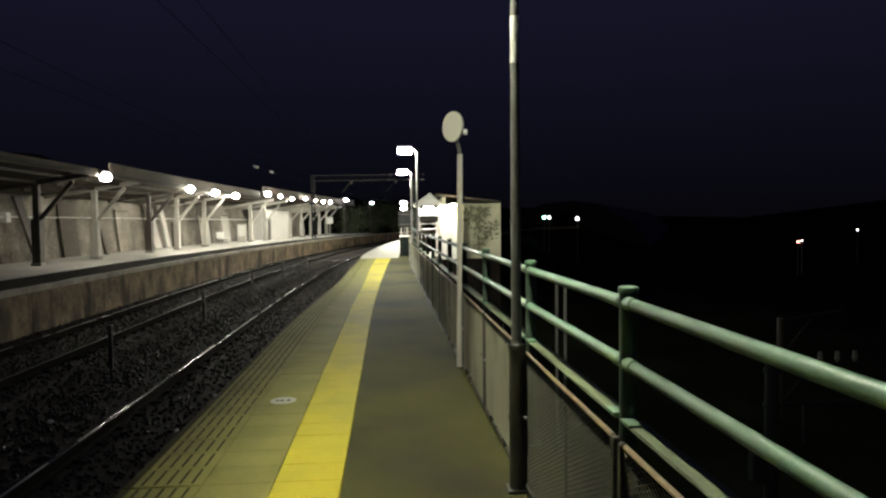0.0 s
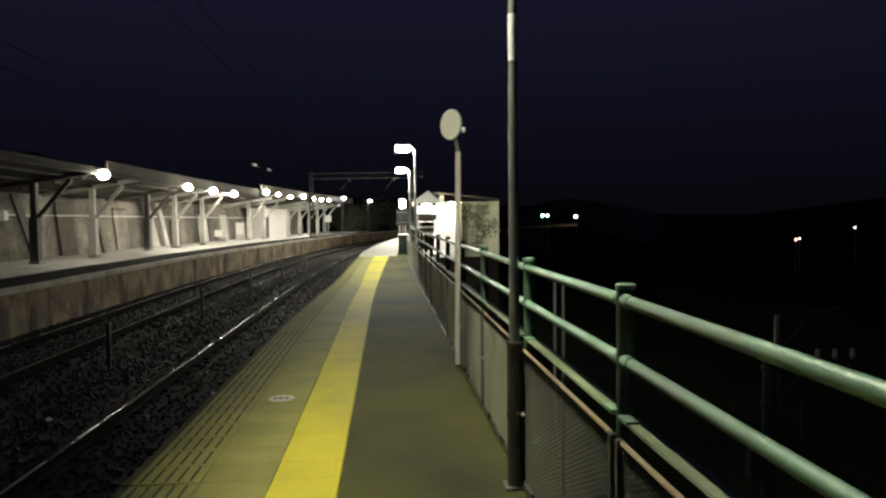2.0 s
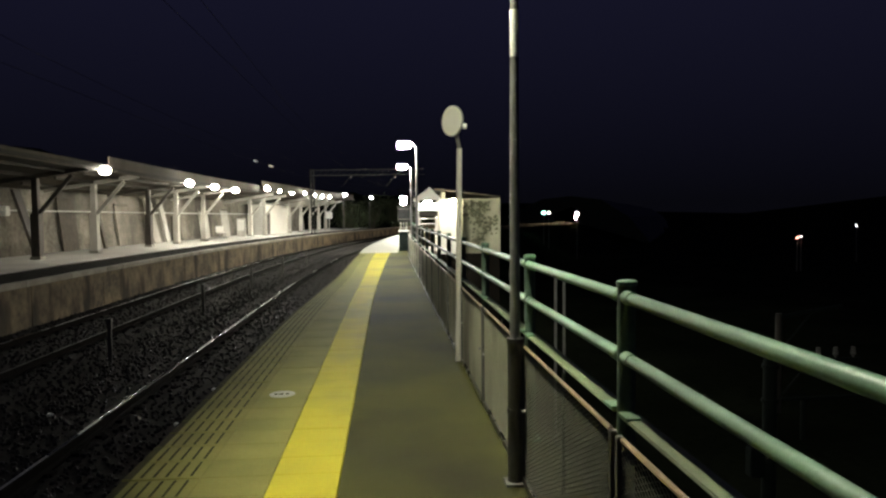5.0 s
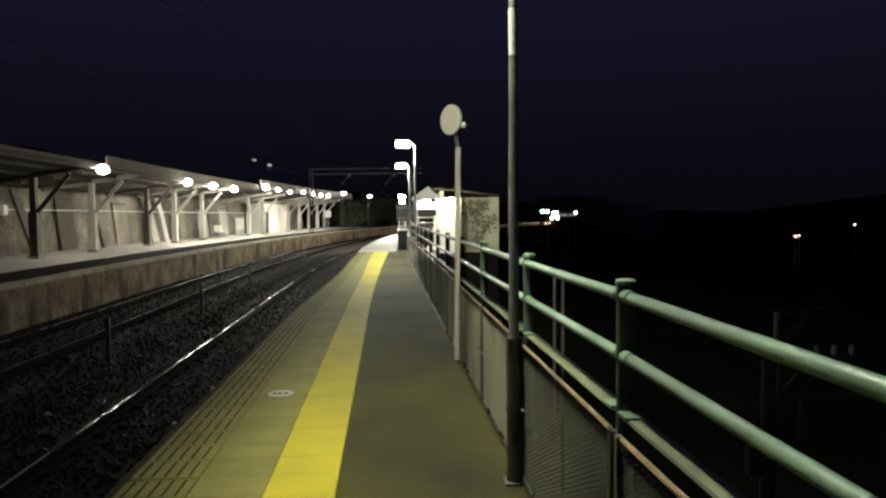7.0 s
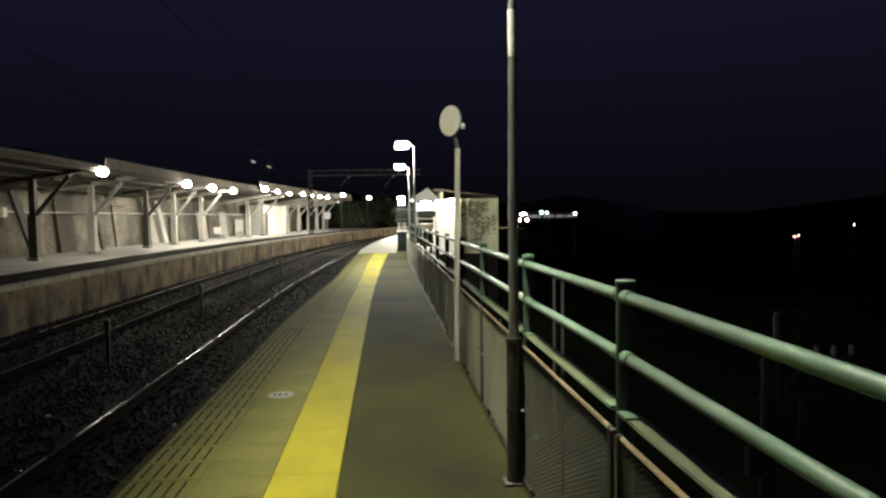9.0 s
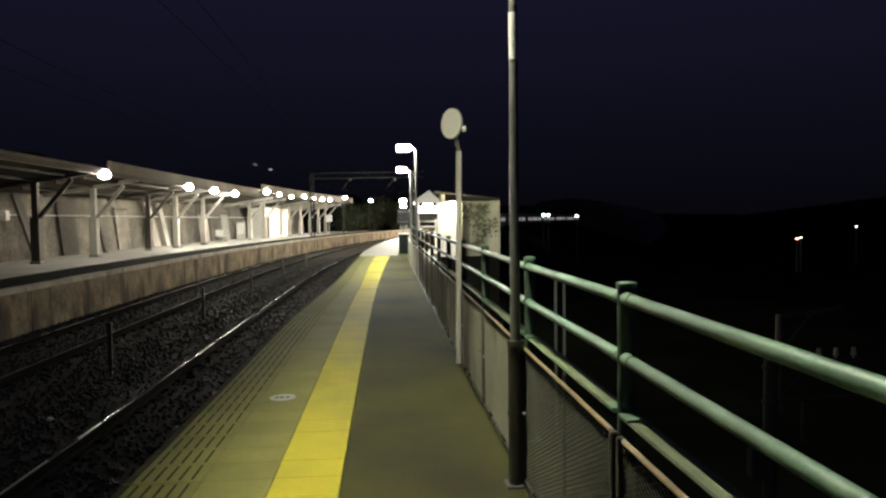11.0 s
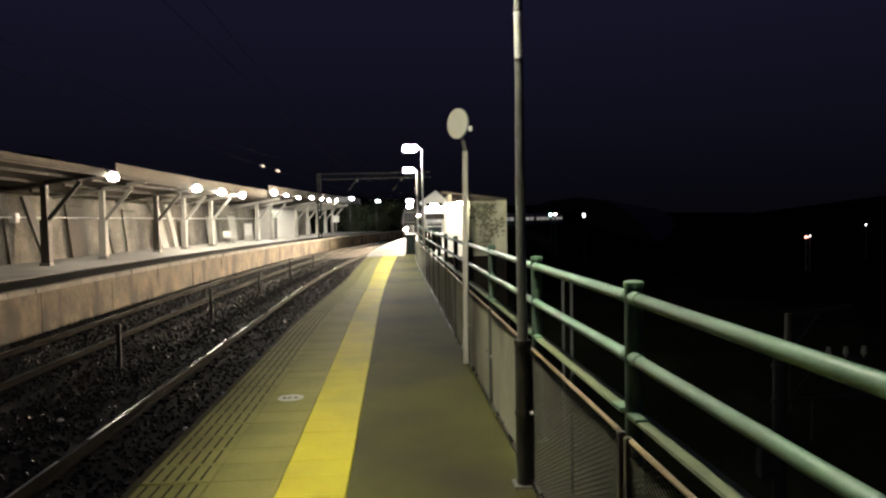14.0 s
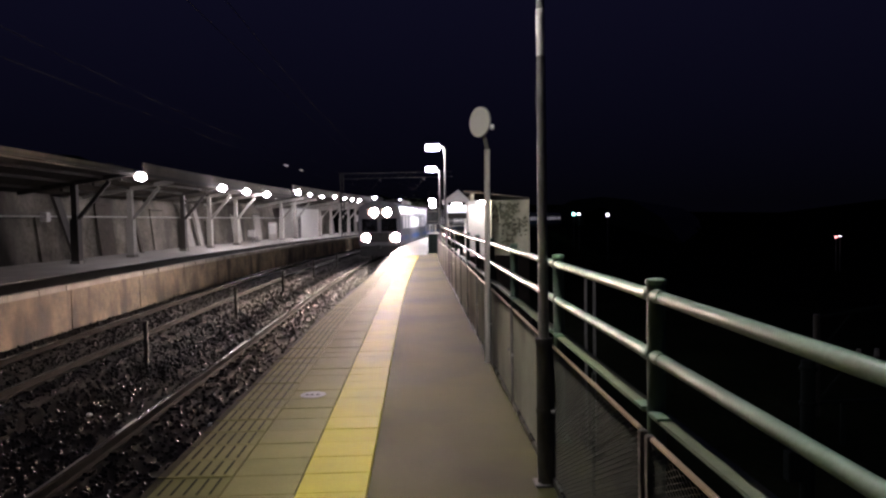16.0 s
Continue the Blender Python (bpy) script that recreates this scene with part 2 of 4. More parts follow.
def sweep(bm, profile, s0, s1, step=2.0, close=True, cap=True):
    """Carry a profile of (u, z), or one that changes with s, along the line."""
    shape = profile if callable(profile) else (lambda s: profile)
    n = max(1, math.ceil((s1 - s0) / step))
    rings = [[bm.verts.new(at(s0 + (s1 - s0) * i / n, u, z)) for u, z in shape(s0 + (s1 - s0) * i / n)] for i in range(n + 1)]
    k = len(rings[0])
    for a, b in zip(rings, rings[1:]):
        for j in range(k if close else k - 1):
            bm.faces.new((a[j], a[(j + 1) % k], b[(j + 1) % k], b[j]))
    if cap and close:
        bm.faces.new(rings[0])
        bm.faces.new(rings[-1][::-1])
    bmesh.ops.recalc_face_normals(bm, faces=list(bm.faces))
    return bm


def structure(name, bm, material, label, category, smooth=False):
    return tagged(part(name, bm, material, None, label, smooth), label, category, "", "structure")


def stamped(name, me, m, parent):
    ob = new(name, me)
    ob.parent = parent
    ob.matrix_basis = m
    return ob


def mesh_of(bm, *materials):
    me = bpy.data.meshes.new("piece")
    bm.to_mesh(me)
    bm.free()
    for m in materials:
        me.materials.append(m)
    return me

# ---------------------------------------------------------------- ground
def nearest(x, y):
    """Along-line and across-line places of ground points, by sampling the line."""
    ss = np.arange(-400, 900, 4.0)
    pts = np.array([at(s, -5.3)[:2] for s in ss])
    d = (x[:, None] - pts[None, :, 0]) ** 2 + (y[:, None] - pts[None, :, 1]) ** 2
    i = d.argmin(1)
    h = np.array([heading(s) for s in ss])[i]
    side = (x - pts[i, 0]) * np.cos(h) - (y - pts[i, 1]) * np.sin(h)
    return ss[i], side - 5.3


def build_ground():
    g = np.concatenate([[-2600, -1500, -900, -600, -420, -300], np.arange(-240, -60, 12), np.arange(-60, 60, 4.0), np.arange(60, 330, 12), [420, 600, 900, 1500, 2600]])
    X, Y = np.meshgrid(g, g + 60, indexing="ij")
    x, y = X.ravel(), Y.ravel()
    s, u = nearest(x, y)
    z = np.full(x.shape, -1.45)
    left = np.clip(-17.5 - u, 0, None)
    z += np.minimum(left * 0.42, 6 + left * 0.07)                 # wooded hillside
    right = np.clip(u - 2.6, 0, None)
    z -= np.minimum(right * 0.9, 7.0)                             # river bank
    z += np.clip(right - 150, 0, None) * 0.12                     # far bank hills
    bumps = np.array([noise.noise((a * 0.05, b * 0.05, 0.3)) for a, b in zip(x, y)])
    z += bumps * np.clip(left * 0.25, 0, 4) + bumps * np.clip(right - 10, 0, 30) * 0.05
    n = len(g)
    me = bpy.data.meshes.new("ground")
    faces = [(i * n + j, (i + 1) * n + j, (i + 1) * n + j + 1, i * n + j + 1) for i in range(n - 1) for j in range(n - 1)]
    me.from_pydata(np.stack([x, y, z], 1).tolist(), [], faces)
    me.materials.append(SOIL)
    for p in me.polygons:
        p.use_smooth = True
    tagged(new("ground", me), "dark overgrown ground sloping to a river valley", "ground", "", "structure")


build_ground()

ZR = -0.90          # rail top
TRACKS = (-2.88, -7.10)
HALF = 0.75         # half the distance between rail centres

def ease(s, a, b):
    k = min(max((s - a) / (b - a), 0.0), 1.0)
    return k * k * (3 - 2 * k)


def rim(s):
    """The platform's edge over the track, drawn in where the curve begins."""
    return -1.637 + 0.27 * ease(s, 9, 20) - 0.12 * ease(s, 27, 34)


def line_left(s):
    return -0.728 + 0.06 * ease(s, 12, 18)


def line_right(s):
    return -0.316 + 0.28 * ease(s, 11, 30)


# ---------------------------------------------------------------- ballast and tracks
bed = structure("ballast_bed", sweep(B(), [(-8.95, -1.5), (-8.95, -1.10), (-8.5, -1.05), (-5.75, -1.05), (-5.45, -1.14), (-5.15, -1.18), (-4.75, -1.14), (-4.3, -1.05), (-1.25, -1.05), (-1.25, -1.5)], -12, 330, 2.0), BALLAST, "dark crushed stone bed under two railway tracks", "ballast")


def rail_profile(u):
    h = [(0.065, -0.15), (0.065, -0.135), (0.012, -0.115), (0.012, -0.04), (0.033, -0.03), (0.033, -0.008), (0.016, 0.0)]
    return [(u + a, ZR + b) for a, b in h] + [(u - a, ZR + b) for a, b in reversed(h)]


def build_track(uc, label):
    t = thing("railway_track", Matrix(), label, "railway track", "tracks")
    for side in (-HALF, HALF):
        bm = sweep(B(), rail_profile(uc + side), -10, 320, 2.0)
        for f in bm.faces:
            f.material_index = 0 if f.calc_center_median().z > ZR - 0.002 else 1
        shiny = not (side > 0 and uc < -5)
        part("rail", bm, [STEEL if shiny else DULLSTEEL, RUST], t, "worn shiny-topped steel rail" if shiny else "dull dark-topped steel rail")
    bm = B()
    bx(bm, -1.27, 1.27, -0.11, 0.11, -0.09, 0.09)
    for v in bm.verts:
        if v.co.z > 0:
            v.co.y *= 0.8
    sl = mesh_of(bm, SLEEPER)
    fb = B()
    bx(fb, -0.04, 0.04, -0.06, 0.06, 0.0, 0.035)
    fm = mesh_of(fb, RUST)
    for i in range(140):
        s = 1.0 + i * 0.6
        stamped("sleeper", sl, spot(s, uc, ZR - 0.248), t)
        if i < 60:
            for side in (-HALF - 0.11, -HALF + 0.11, HALF - 0.11, HALF + 0.11):
                stamped("rail_fastening", fm, spot(s, uc + side, ZR - 0.15), t)
    return t


build_track(TRACKS[0], "nearer railway track with shiny rails on ballast")
build_track(TRACKS[1], "farther railway track beside the stone platform wall")


def pebbles(name, count, s0, s1, u0, u1, size, label):
    rnd = np.random.RandomState(len(name) + count)
    base = bmesh.new()
    bmesh.ops.create_icosphere(base, subdivisions=1, radius=1)
    bv = np.array([v.co[:] for v in base.verts])
    bf = [[v.index for v in f.verts] for f in base.faces]
    base.free()
    vs, fs = [], []
    for i in range(count):
        s = s0 + (s1 - s0) * rnd.rand() ** 1.5
        u = rnd.uniform(u0, min(u1, rim(s) + 0.03))
        if min(abs(u - t - k) for t in TRACKS for k in (-HALF, HALF)) < 0.1:
            continue
        c = at(s, u, -1.05 - 0.12 * max(0, 1 - abs(u + 5.1) / 0.75) + rnd.uniform(-0.005, 0.02))
        k = size * rnd.uniform(0.6, 1.5)
        q = Euler(rnd.uniform(0, 6.28, 3)).to_matrix()
        w = (bv * rnd.uniform(0.75, 1.25, bv.shape)) * (k, k * rnd.uniform(0.6, 1.0), k * rnd.uniform(0.5, 0.9))
        w = w @ np.array(q).T + np.array(c)
        n = len(vs)
        vs.extend(w.tolist())
        fs.extend([[a + n for a in f] for f in bf])
    me = bpy.data.meshes.new(name)
    me.from_pydata(vs, [], fs)
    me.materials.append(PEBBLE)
    tagged(new(name, me), label, "ballast", "", "stuff")


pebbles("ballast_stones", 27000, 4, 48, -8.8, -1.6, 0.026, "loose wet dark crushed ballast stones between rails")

# ---------------------------------------------------------------- near platform
def platform_profile(s):
    r, e = line_right(s) + 0.006, rim(s) + 0.067
    return [(1.15, -1.5), (1.15, -0.004), (r, -0.004), (r, -0.035), (e, -0.035), (e, -1.5)]


structure("platform", sweep(B(), platform_profile, -8, 96, 1.0), ASPHALT, "narrow asphalt railway platform with tiled edge", "platform")


def tile_mesh(w, l, t, materials, ribs=0):
    bm = B()
    bx(bm, -w / 2, w / 2, -l / 2, l / 2, -t, 0)
    bmesh.ops.bevel(bm, geom=[e for e in bm.edges if all(v.co.z > -0.001 for v in e.verts)], offset=0.003, segments=1, affect="EDGES")
    k = w / 0.464
    for i in range(ribs):
        x = -w / 2 + (0.095 + i * 0.075) * k
        bx(bm, x, x + 0.018, -l * 0.41, l * 0.41, -0.004, 0.003)
    # narrow dark strip along the outer edge, in the rib colour
    if ribs:
        bx(bm, -w / 2 + 0.001, -w / 2 + 0.055, -l / 2 + 0.002, l / 2 - 0.002, -0.01, 0.002)
    for f in bm.faces:
        f.material_index = 1 if f.calc_center_median().z > 0.0008 else 0
    return mesh_of(bm, *materials)


def build_tiles():
    paving = thing("edge_paving", Matrix(), "grey ribbed and plain edge tiles with yellow safety line", "paving", "", "structure")
    rnd = random.Random(4)
    shared = {}
    for i in range(95):
        s = 1.57 + 0.295 * i
        e, a, b = rim(s), line_left(s), line_right(s)
        m = -1.169 + (e + 1.637 + a + 0.728) / 2
        for name, u0, u1, mats, ribs in (("edge_tile", e, m - 0.004, (TILE, RIB), 5), ("plain_tile", m + 0.004, a - 0.007, (TILE,), 0), ("yellow_tile", a, b, (YELLOW,), 0)):
            key = (name, round(u1 - u0, 3))
            if key not in shared:
                shared[key] = tile_mesh(key[1], 0.291, 0.05, mats, ribs)
            p = spot(s, (u0 + u1) / 2, 0.004 + rnd.uniform(-0.0015, 0.0015), rnd.uniform(-0.25, 0.25))
            stamped(name, shared[key], p, paving)
    bm = sweep(B(), lambda s: [(rim(s), 0.006), (0.30, 0.006), (0.30, -0.02), (rim(s), -0.02)], 1.57 + 0.295 * 95.5, 95, 0.9)
    part("pale_slab", bm, PAVING, paving)
    for name, u0, u1, m in (("edge_tile_strip", -1.637, -1.173, TILE), ("plain_tile_strip", -1.165, -0.735, TILE), ("yellow_tile_strip", -0.728, -0.316, YELLOW)):
        bm = sweep(B(), [(u0, 0.004), (u1, 0.004), (u1, -0.03), (u0, -0.03)], -8, 1.42, 2.0)
        tagged(part(name, bm, m, paving), "", "", "", "stuff")


def build_marker():
    m = thing("floor_marker", spot(5.97, -0.97, 0.006), "round pale sticker with worn print on the platform tiles", "marker")
    bm = B()
    bmesh.ops.create_circle(bm, cap_ends=True, segments=28, radius=0.115)
    r = bmesh.ops.extrude_face_region(bm, geom=list(bm.faces))
    bmesh.ops.translate(bm, vec=(0, 0, 0.002), verts=[v for v in r["geom"] if isinstance(v, bmesh.types.BMVert)])
    part("disc", bm, PAVING, m)
    bm = B()
    for x, w in ((-0.055, 0.03), (-0.01, 0.035), (0.045, 0.03)):
        bx(bm, x - w / 2, x + w / 2, -0.02, 0.02, 0.002, 0.0035)
    part("print", bm, RIB, m, "worn dark print")


build_marker()

# ---------------------------------------------------------------- fence of expanded metal panels
def lattice(y0, y1, z0, z1, py, pz, w, d, paint):
    """Expanded metal: slanted strands crossing in long diamonds."""
    vs, fs = [], []

    def strand(a, b):
        n = len(vs)
        for (y, z) in (a, b):
            for x, k in ((-d, -w), (-d, w), (d, w), (d, -w)):
                vs.append((x, y, z + k))
        for i in range(4):
            fs.append((n + i, n + (i + 1) % 4, n + 4 + (i + 1) % 4, n + 4 + i))

    for j in range(int((z1 - z0) / pz)):
        for i in range(int((y1 - y0) / py)):
            y, z = y0 + i * py, z0 + j * pz
            strand((y, z), (y + py / 2, z + pz / 2))
            strand((y + py / 2, z + pz / 2), (y + py, z))
            strand((y, z + pz), (y + py / 2, z + pz / 2))
            strand((y + py / 2, z + pz / 2), (y + py, z + pz))
    me = bpy.data.meshes.new("lattice")
    me.from_pydata(vs, [], fs)
    me.materials.append(paint)
    return me


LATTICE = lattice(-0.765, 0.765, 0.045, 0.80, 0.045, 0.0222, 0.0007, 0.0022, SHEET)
# same mesh in a darker colour, for the shade on the nearest panels
SHADED_LATTICE = lattice(-0.765, 0.765, 0.045, 0.80, 0.045, 0.0222, 0.0007, 0.0022, SHADEDSHEET)


def build_panel(s0, s1):
    l = (s1 - s0) / 2
    t = thing("fence_panel", spot((s0 + s1) / 2, 0.80, 0.0), "low grey expanded metal fence panel, mesh coloured dark for shade, tan top trim" if s0 < 3 else "low pale grey expanded metal fence panel with tan top trim", "fence panel", "mesh fence panels")
    stamped("mesh_infill", SHADED_LATTICE if s0 < 3 else LATTICE, Matrix(), t)
    for y in (-l + 0.02, l - 0.02):
        bm = B()
        bx(bm, -0.014, 0.014, y - 0.016, y + 0.016, 0.0, 0.826)
        soften(bm, 0.004)
        part("upright", bm, POLEDARK, t)
    bm = B()
    bx(bm, -0.009, 0.009, -l + 0.045, l - 0.045, 0.811, 0.831)
    soften(bm, 0.005)
    part("top_trim", bm, TRIMTAN, t, "tan painted top trim")
    bm = B()
    bx(bm, -0.016, 0.016, -l + 0.045, l - 0.045, 0.0, 0.04)
    part("bottom_rail", bm, SKIRTING, t)
    for y in (-l + 0.1, l - 0.1):
        bm = B()
        rod(bm, (-0.028, y, 0.45), (-0.01, y, 0.45), 0.012, 8)
        part("bolt", bm, GALV, t)


joint = 0.62 - 1.63 * 5
while joint < 33:
    build_panel(joint, joint + 1.60)
    joint += 1.63

# ---------------------------------------------------------------- green railing
POSTS = [-7.0, -5.05, -3.1, -1.2, 0.75, 2.68, 4.58, 6.72] + [8.75 + 2.05 * i for i in range(13)]


def build_railing():
    t = thing("railing", Matrix(), "light green painted tubular steel railing along the platform", "railing")
    u = 1.0
    for i, s in enumerate(POSTS):
        # shade is in the post colour; posts past 7.5 m darker still
        far = s > 7.5
        bm = B()
        r = 0.038
        p, q = at(s, u, 0.0), at(s, u, 1.30)
        rod(bm, p, q, r, 18)
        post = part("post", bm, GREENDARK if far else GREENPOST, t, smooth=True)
        bm = B()
        rod(bm, at(s, u, 1.30), at(s, u, 1.318), r + 0.005, 18)
        ball(bm, at(s, u, 1.318), r + 0.005, 1, 1, 0.22, 18)
        part("cap", bm, GREEN, post, smooth=True)
        bm = B()
        a = at(s, u, 0.0)
        bx(bm, a.x - 0.07, a.x + 0.07, a.y - 0.07, a.y + 0.07, -0.004, 0.012)
        part("foot_plate", bm, GREEN, post)
    for a, b in zip(POSTS, POSTS[1:]):
        for z, name in ((1.255, "top_rail"), (1.0, "middle_rail")):
            bm = B()
            uu = u - 0.012
            sag = 0.016 if a == 0.75 else 0.0
            rod(bm, at(a + 0.02, uu, z - sag), at(b - 0.02, uu, z), 0.026, 16)
            # rails past 8.5 m are coloured dark as if backlit
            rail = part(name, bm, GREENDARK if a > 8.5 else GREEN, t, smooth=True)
            for s, d in ((a, 1), (b, -1)):
                bm = B()
                rod(bm, at(s + d * 0.036, uu, z), at(s + d * 0.10, uu, z), 0.0295, 16)
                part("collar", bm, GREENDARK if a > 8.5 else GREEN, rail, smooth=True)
        bm = sweep(B(), [(u - 0.045, 0.75), (u + 0.045, 0.75), (u + 0.045, 0.765), (u - 0.045, 0.765)], a + 0.042, b - 0.042, 2)
        soften(bm, 0.006)
        beam = part("lower_beam", bm, BEAMGREEN, t)
        for s, d in ((a, 1), (b, -1)):
            bm = B()
            c = at(s + d * 0.09, u - 0.02, 0.767)
            bx(bm, c.x - 0.03, c.x + 0.03, c.y - 0.05, c.y + 0.05, 0.762, 0.775)
            part("bracket", bm, GREEN, beam)
    for a, b in ((0.75, 2.68), (2.68, 4.58), (4.58, 6.72)):
        s = (a + b) / 2
        bm = B()
        c = at(s, u - 0.012, 0)
        bx(bm, c.x - 0.005, c.x + 0.005, c.y - 0.02, c.y + 0.02, 0.0, 0.70)
        part("stanchion", bm, GREENDARK, t)


build_railing()

# ---------------------------------------------------------------- lamps on the platform
def build_lamp(s, u, top, r, reach, light, label, near=False):
    t = thing("platform_lamp", spot(s, u, 0), label, "lamp post", "platform lamps")
    bm = B()
    rod(bm, (0, 0, 0.85 if near else 0.0), (0, 0, top), r, 18, r * (0.62 if near else 0.9))
    part("pole", bm, POLEGREY, t, smooth=True)
    if near:
        bm = B()
        rod(bm, (0, 0, 0.012), (0, 0, 0.86), 0.046, 20)
        part("base_sleeve", bm, POLEDARK, t, "dark thicker base sleeve", True)
        bm = B()
        rod(bm, (0, 0, 2.52), (0, 0, 2.79), r * 0.86, 18)
        part("reflective_band", bm, BAND, t, "white reflective band", True)
        for z in (0.86, 0.44):
            bm = B()
            rod(bm, (0, 0, z - 0.015), (0, 0, z + 0.015), 0.051, 20)
            part("clamp", bm, POLEDARK, t, "", True)
    bm = B()
    bx(bm, -0.066, 0.066, -0.066, 0.066, -0.003, 0.012)
    soften(bm, 0.004)
    part("base_plate", bm, POLEDARK, t)
    bm = B()
    rod(bm, (0, 0, top - 0.04), (-reach * 0.5, 0, top + 0.08), 0.022, 10)
    rod(bm, (-reach * 0.5, 0, top + 0.08), (-reach, 0, top + 0.12), 0.022, 10)
    part("arm", bm, POLEGREY, t, "", True)
    bm = B()
    bx(bm, -reach - (0.16 if near else 0.36), -reach + 0.08, -0.5 if near else -0.12, 0.5 if near else 0.12, top + 0.10, top + 0.17)
    soften(bm, 0.02)
    head = part("head", bm, GALV, t)
    bm = B()
    if near:
        bx(bm, -reach - 0.10, -reach - 0.047, -0.2, 0.2, top + 0.05, top + 0.097)
        # unseen shield, added to darken the track bed and platform edge
        shade = B()
        bx(shade, -reach - 0.175, -reach - 0.165, -0.55, 0.55, top - 0.17, top + 0.17)
        part("added_shield", shade, POLEGREY, head, "added shield keeping light off the track side")
    else:
        # shield added on the nearer lamps to keep light off the far wall
        if s < 40:
            shade = B()
            bx(shade, -reach - 0.375, -reach - 0.363, -0.2, 0.2, top - 0.12, top + 0.17)
            part("added_shield", shade, POLEGREY, head, "added shield keeping light off the track side")
        bx(bm, -reach - 0.34, -reach + 0.04, -0.10, 0.10, top - 0.05, top + 0.097)
    soften(bm, 0.015)
    part("lens", bm, light, head, "glowing lens")


build_lamp(3.82, 0.745, 4.15, 0.031, 0.34, LAMPNEAR, "grey steel lamp post beside the fence", True)
build_lamp(20.6, 0.90, 3.80, 0.032, 0.22, LAMPLED, "slender lamp post with a bright white lamp")
build_lamp(28.8, 0.92, 3.75, 0.036, 0.22, LAMPLED, "slender lamp post with a bright white lamp")
build_lamp(49.0, 0.15, 3.0, 0.04, 0.12, LAMPSTRONG, "short lamp post with a white lamp by the station building")
build_lamp(60.0, -1.05, 2.85, 0.05, -0.12, LAMPSTRONG, "short lamp post with a white lamp near the platform end")


def build_round_sign():
    t = thing("round_sign", spot(7.18, 0.757, 0), "pale round sign disc on a grey pole", "sign")
    bm = B()
    rod(bm, (0, 0, 0), (0.032, 0, 2.34), 0.030, 18)
    part("pole", bm, COLPALE, t, smooth=True)
    bm = B()
    rod(bm, (0.032, 0, 2.34), (-0.005, 0.07, 2.56), 0.022, 10)
    bx(bm, -0.08, 0.03, 0.06, 0.09, 2.52, 2.72)
    part("bracket", bm, POLEDARK, t)
    q = Matrix.Translation((-0.055, 0, 2.64)) @ pose(0, 0, 0, 0, 0, -55)
    bm = B()
    v = rod(bm, (0, 0.012, 0), (0, 0.03, 0), 0.166, 40)
    bmesh.ops.transform(bm, matrix=q, verts=bm.verts)
    part("rim", bm, GALV, t, "grey metal rim", True)
    bm = B()
    rod(bm, (0, 0.0, 0), (0, 0.011, 0), 0.162, 40)
    bmesh.ops.transform(bm, matrix=q, verts=bm.verts)
    part("face", bm, CREAMDISC, t, "plain cream face")
    bm = B()
    rod(bm, (0.168, 0.02, -0.075), (0.19, 0.05, -0.075), 0.03, 14)
    bmesh.ops.transform(bm, matrix=q, verts=bm.verts)
    part("side_reflector", bm, BAND, t)


build_round_sign()

# ---------------------------------------------------------------- far platform
ZF, ZRAISED = 0.05, 0.10
UW, URAISED, UCOL, UBACK = -9.1, -10.8, -13.3, -15.6
F0, F1, F2 = 4.0, 92.0, 140.0
structure("far_platform", sweep(B(), [(UW - 0.17, -1.5), (UW - 0.17, ZF), (URAISED, ZF), (URAISED - 0.02, ZRAISED - 0.02), (URAISED - 0.06, ZRAISED - 0.02), (-17.6, ZRAISED - 0.02), (-17.6, -1.5)], F0, F1, 2.0), GRIMESHADE, "far platform with grimy old edge and raised slab", "platform")
structure("far_platform_end", sweep(B(), [(UW - 0.17, -1.5), (UW - 0.17, ZF), (-10.9, ZF), (-10.9, -1.5)], F1 + 0.01, F2, 2.0), GRIMESHADE, "narrow unlit end of the far platform", "platform")
structure("far_platform_paving", sweep(B(), [(URAISED - 0.03, ZRAISED - 0.016), (URAISED - 0.03, ZRAISED), (-16.4, ZRAISED), (-16.4, ZRAISED - 0.016)], F0, F1 - 0.1, 2.0), PAVING, "pale concrete slab of the far platform", "paving")
structure("retaining_wall", sweep(B(), [(UBACK - 1.2, ZRAISED), (UBACK, ZRAISED), (UBACK - 0.35, 3.15), (UBACK - 0.6, 3.3), (UBACK - 1.4, 3.3)], F0, 78, 2.0), RETAIN, "stained concrete retaining wall behind the far platform", "wall")


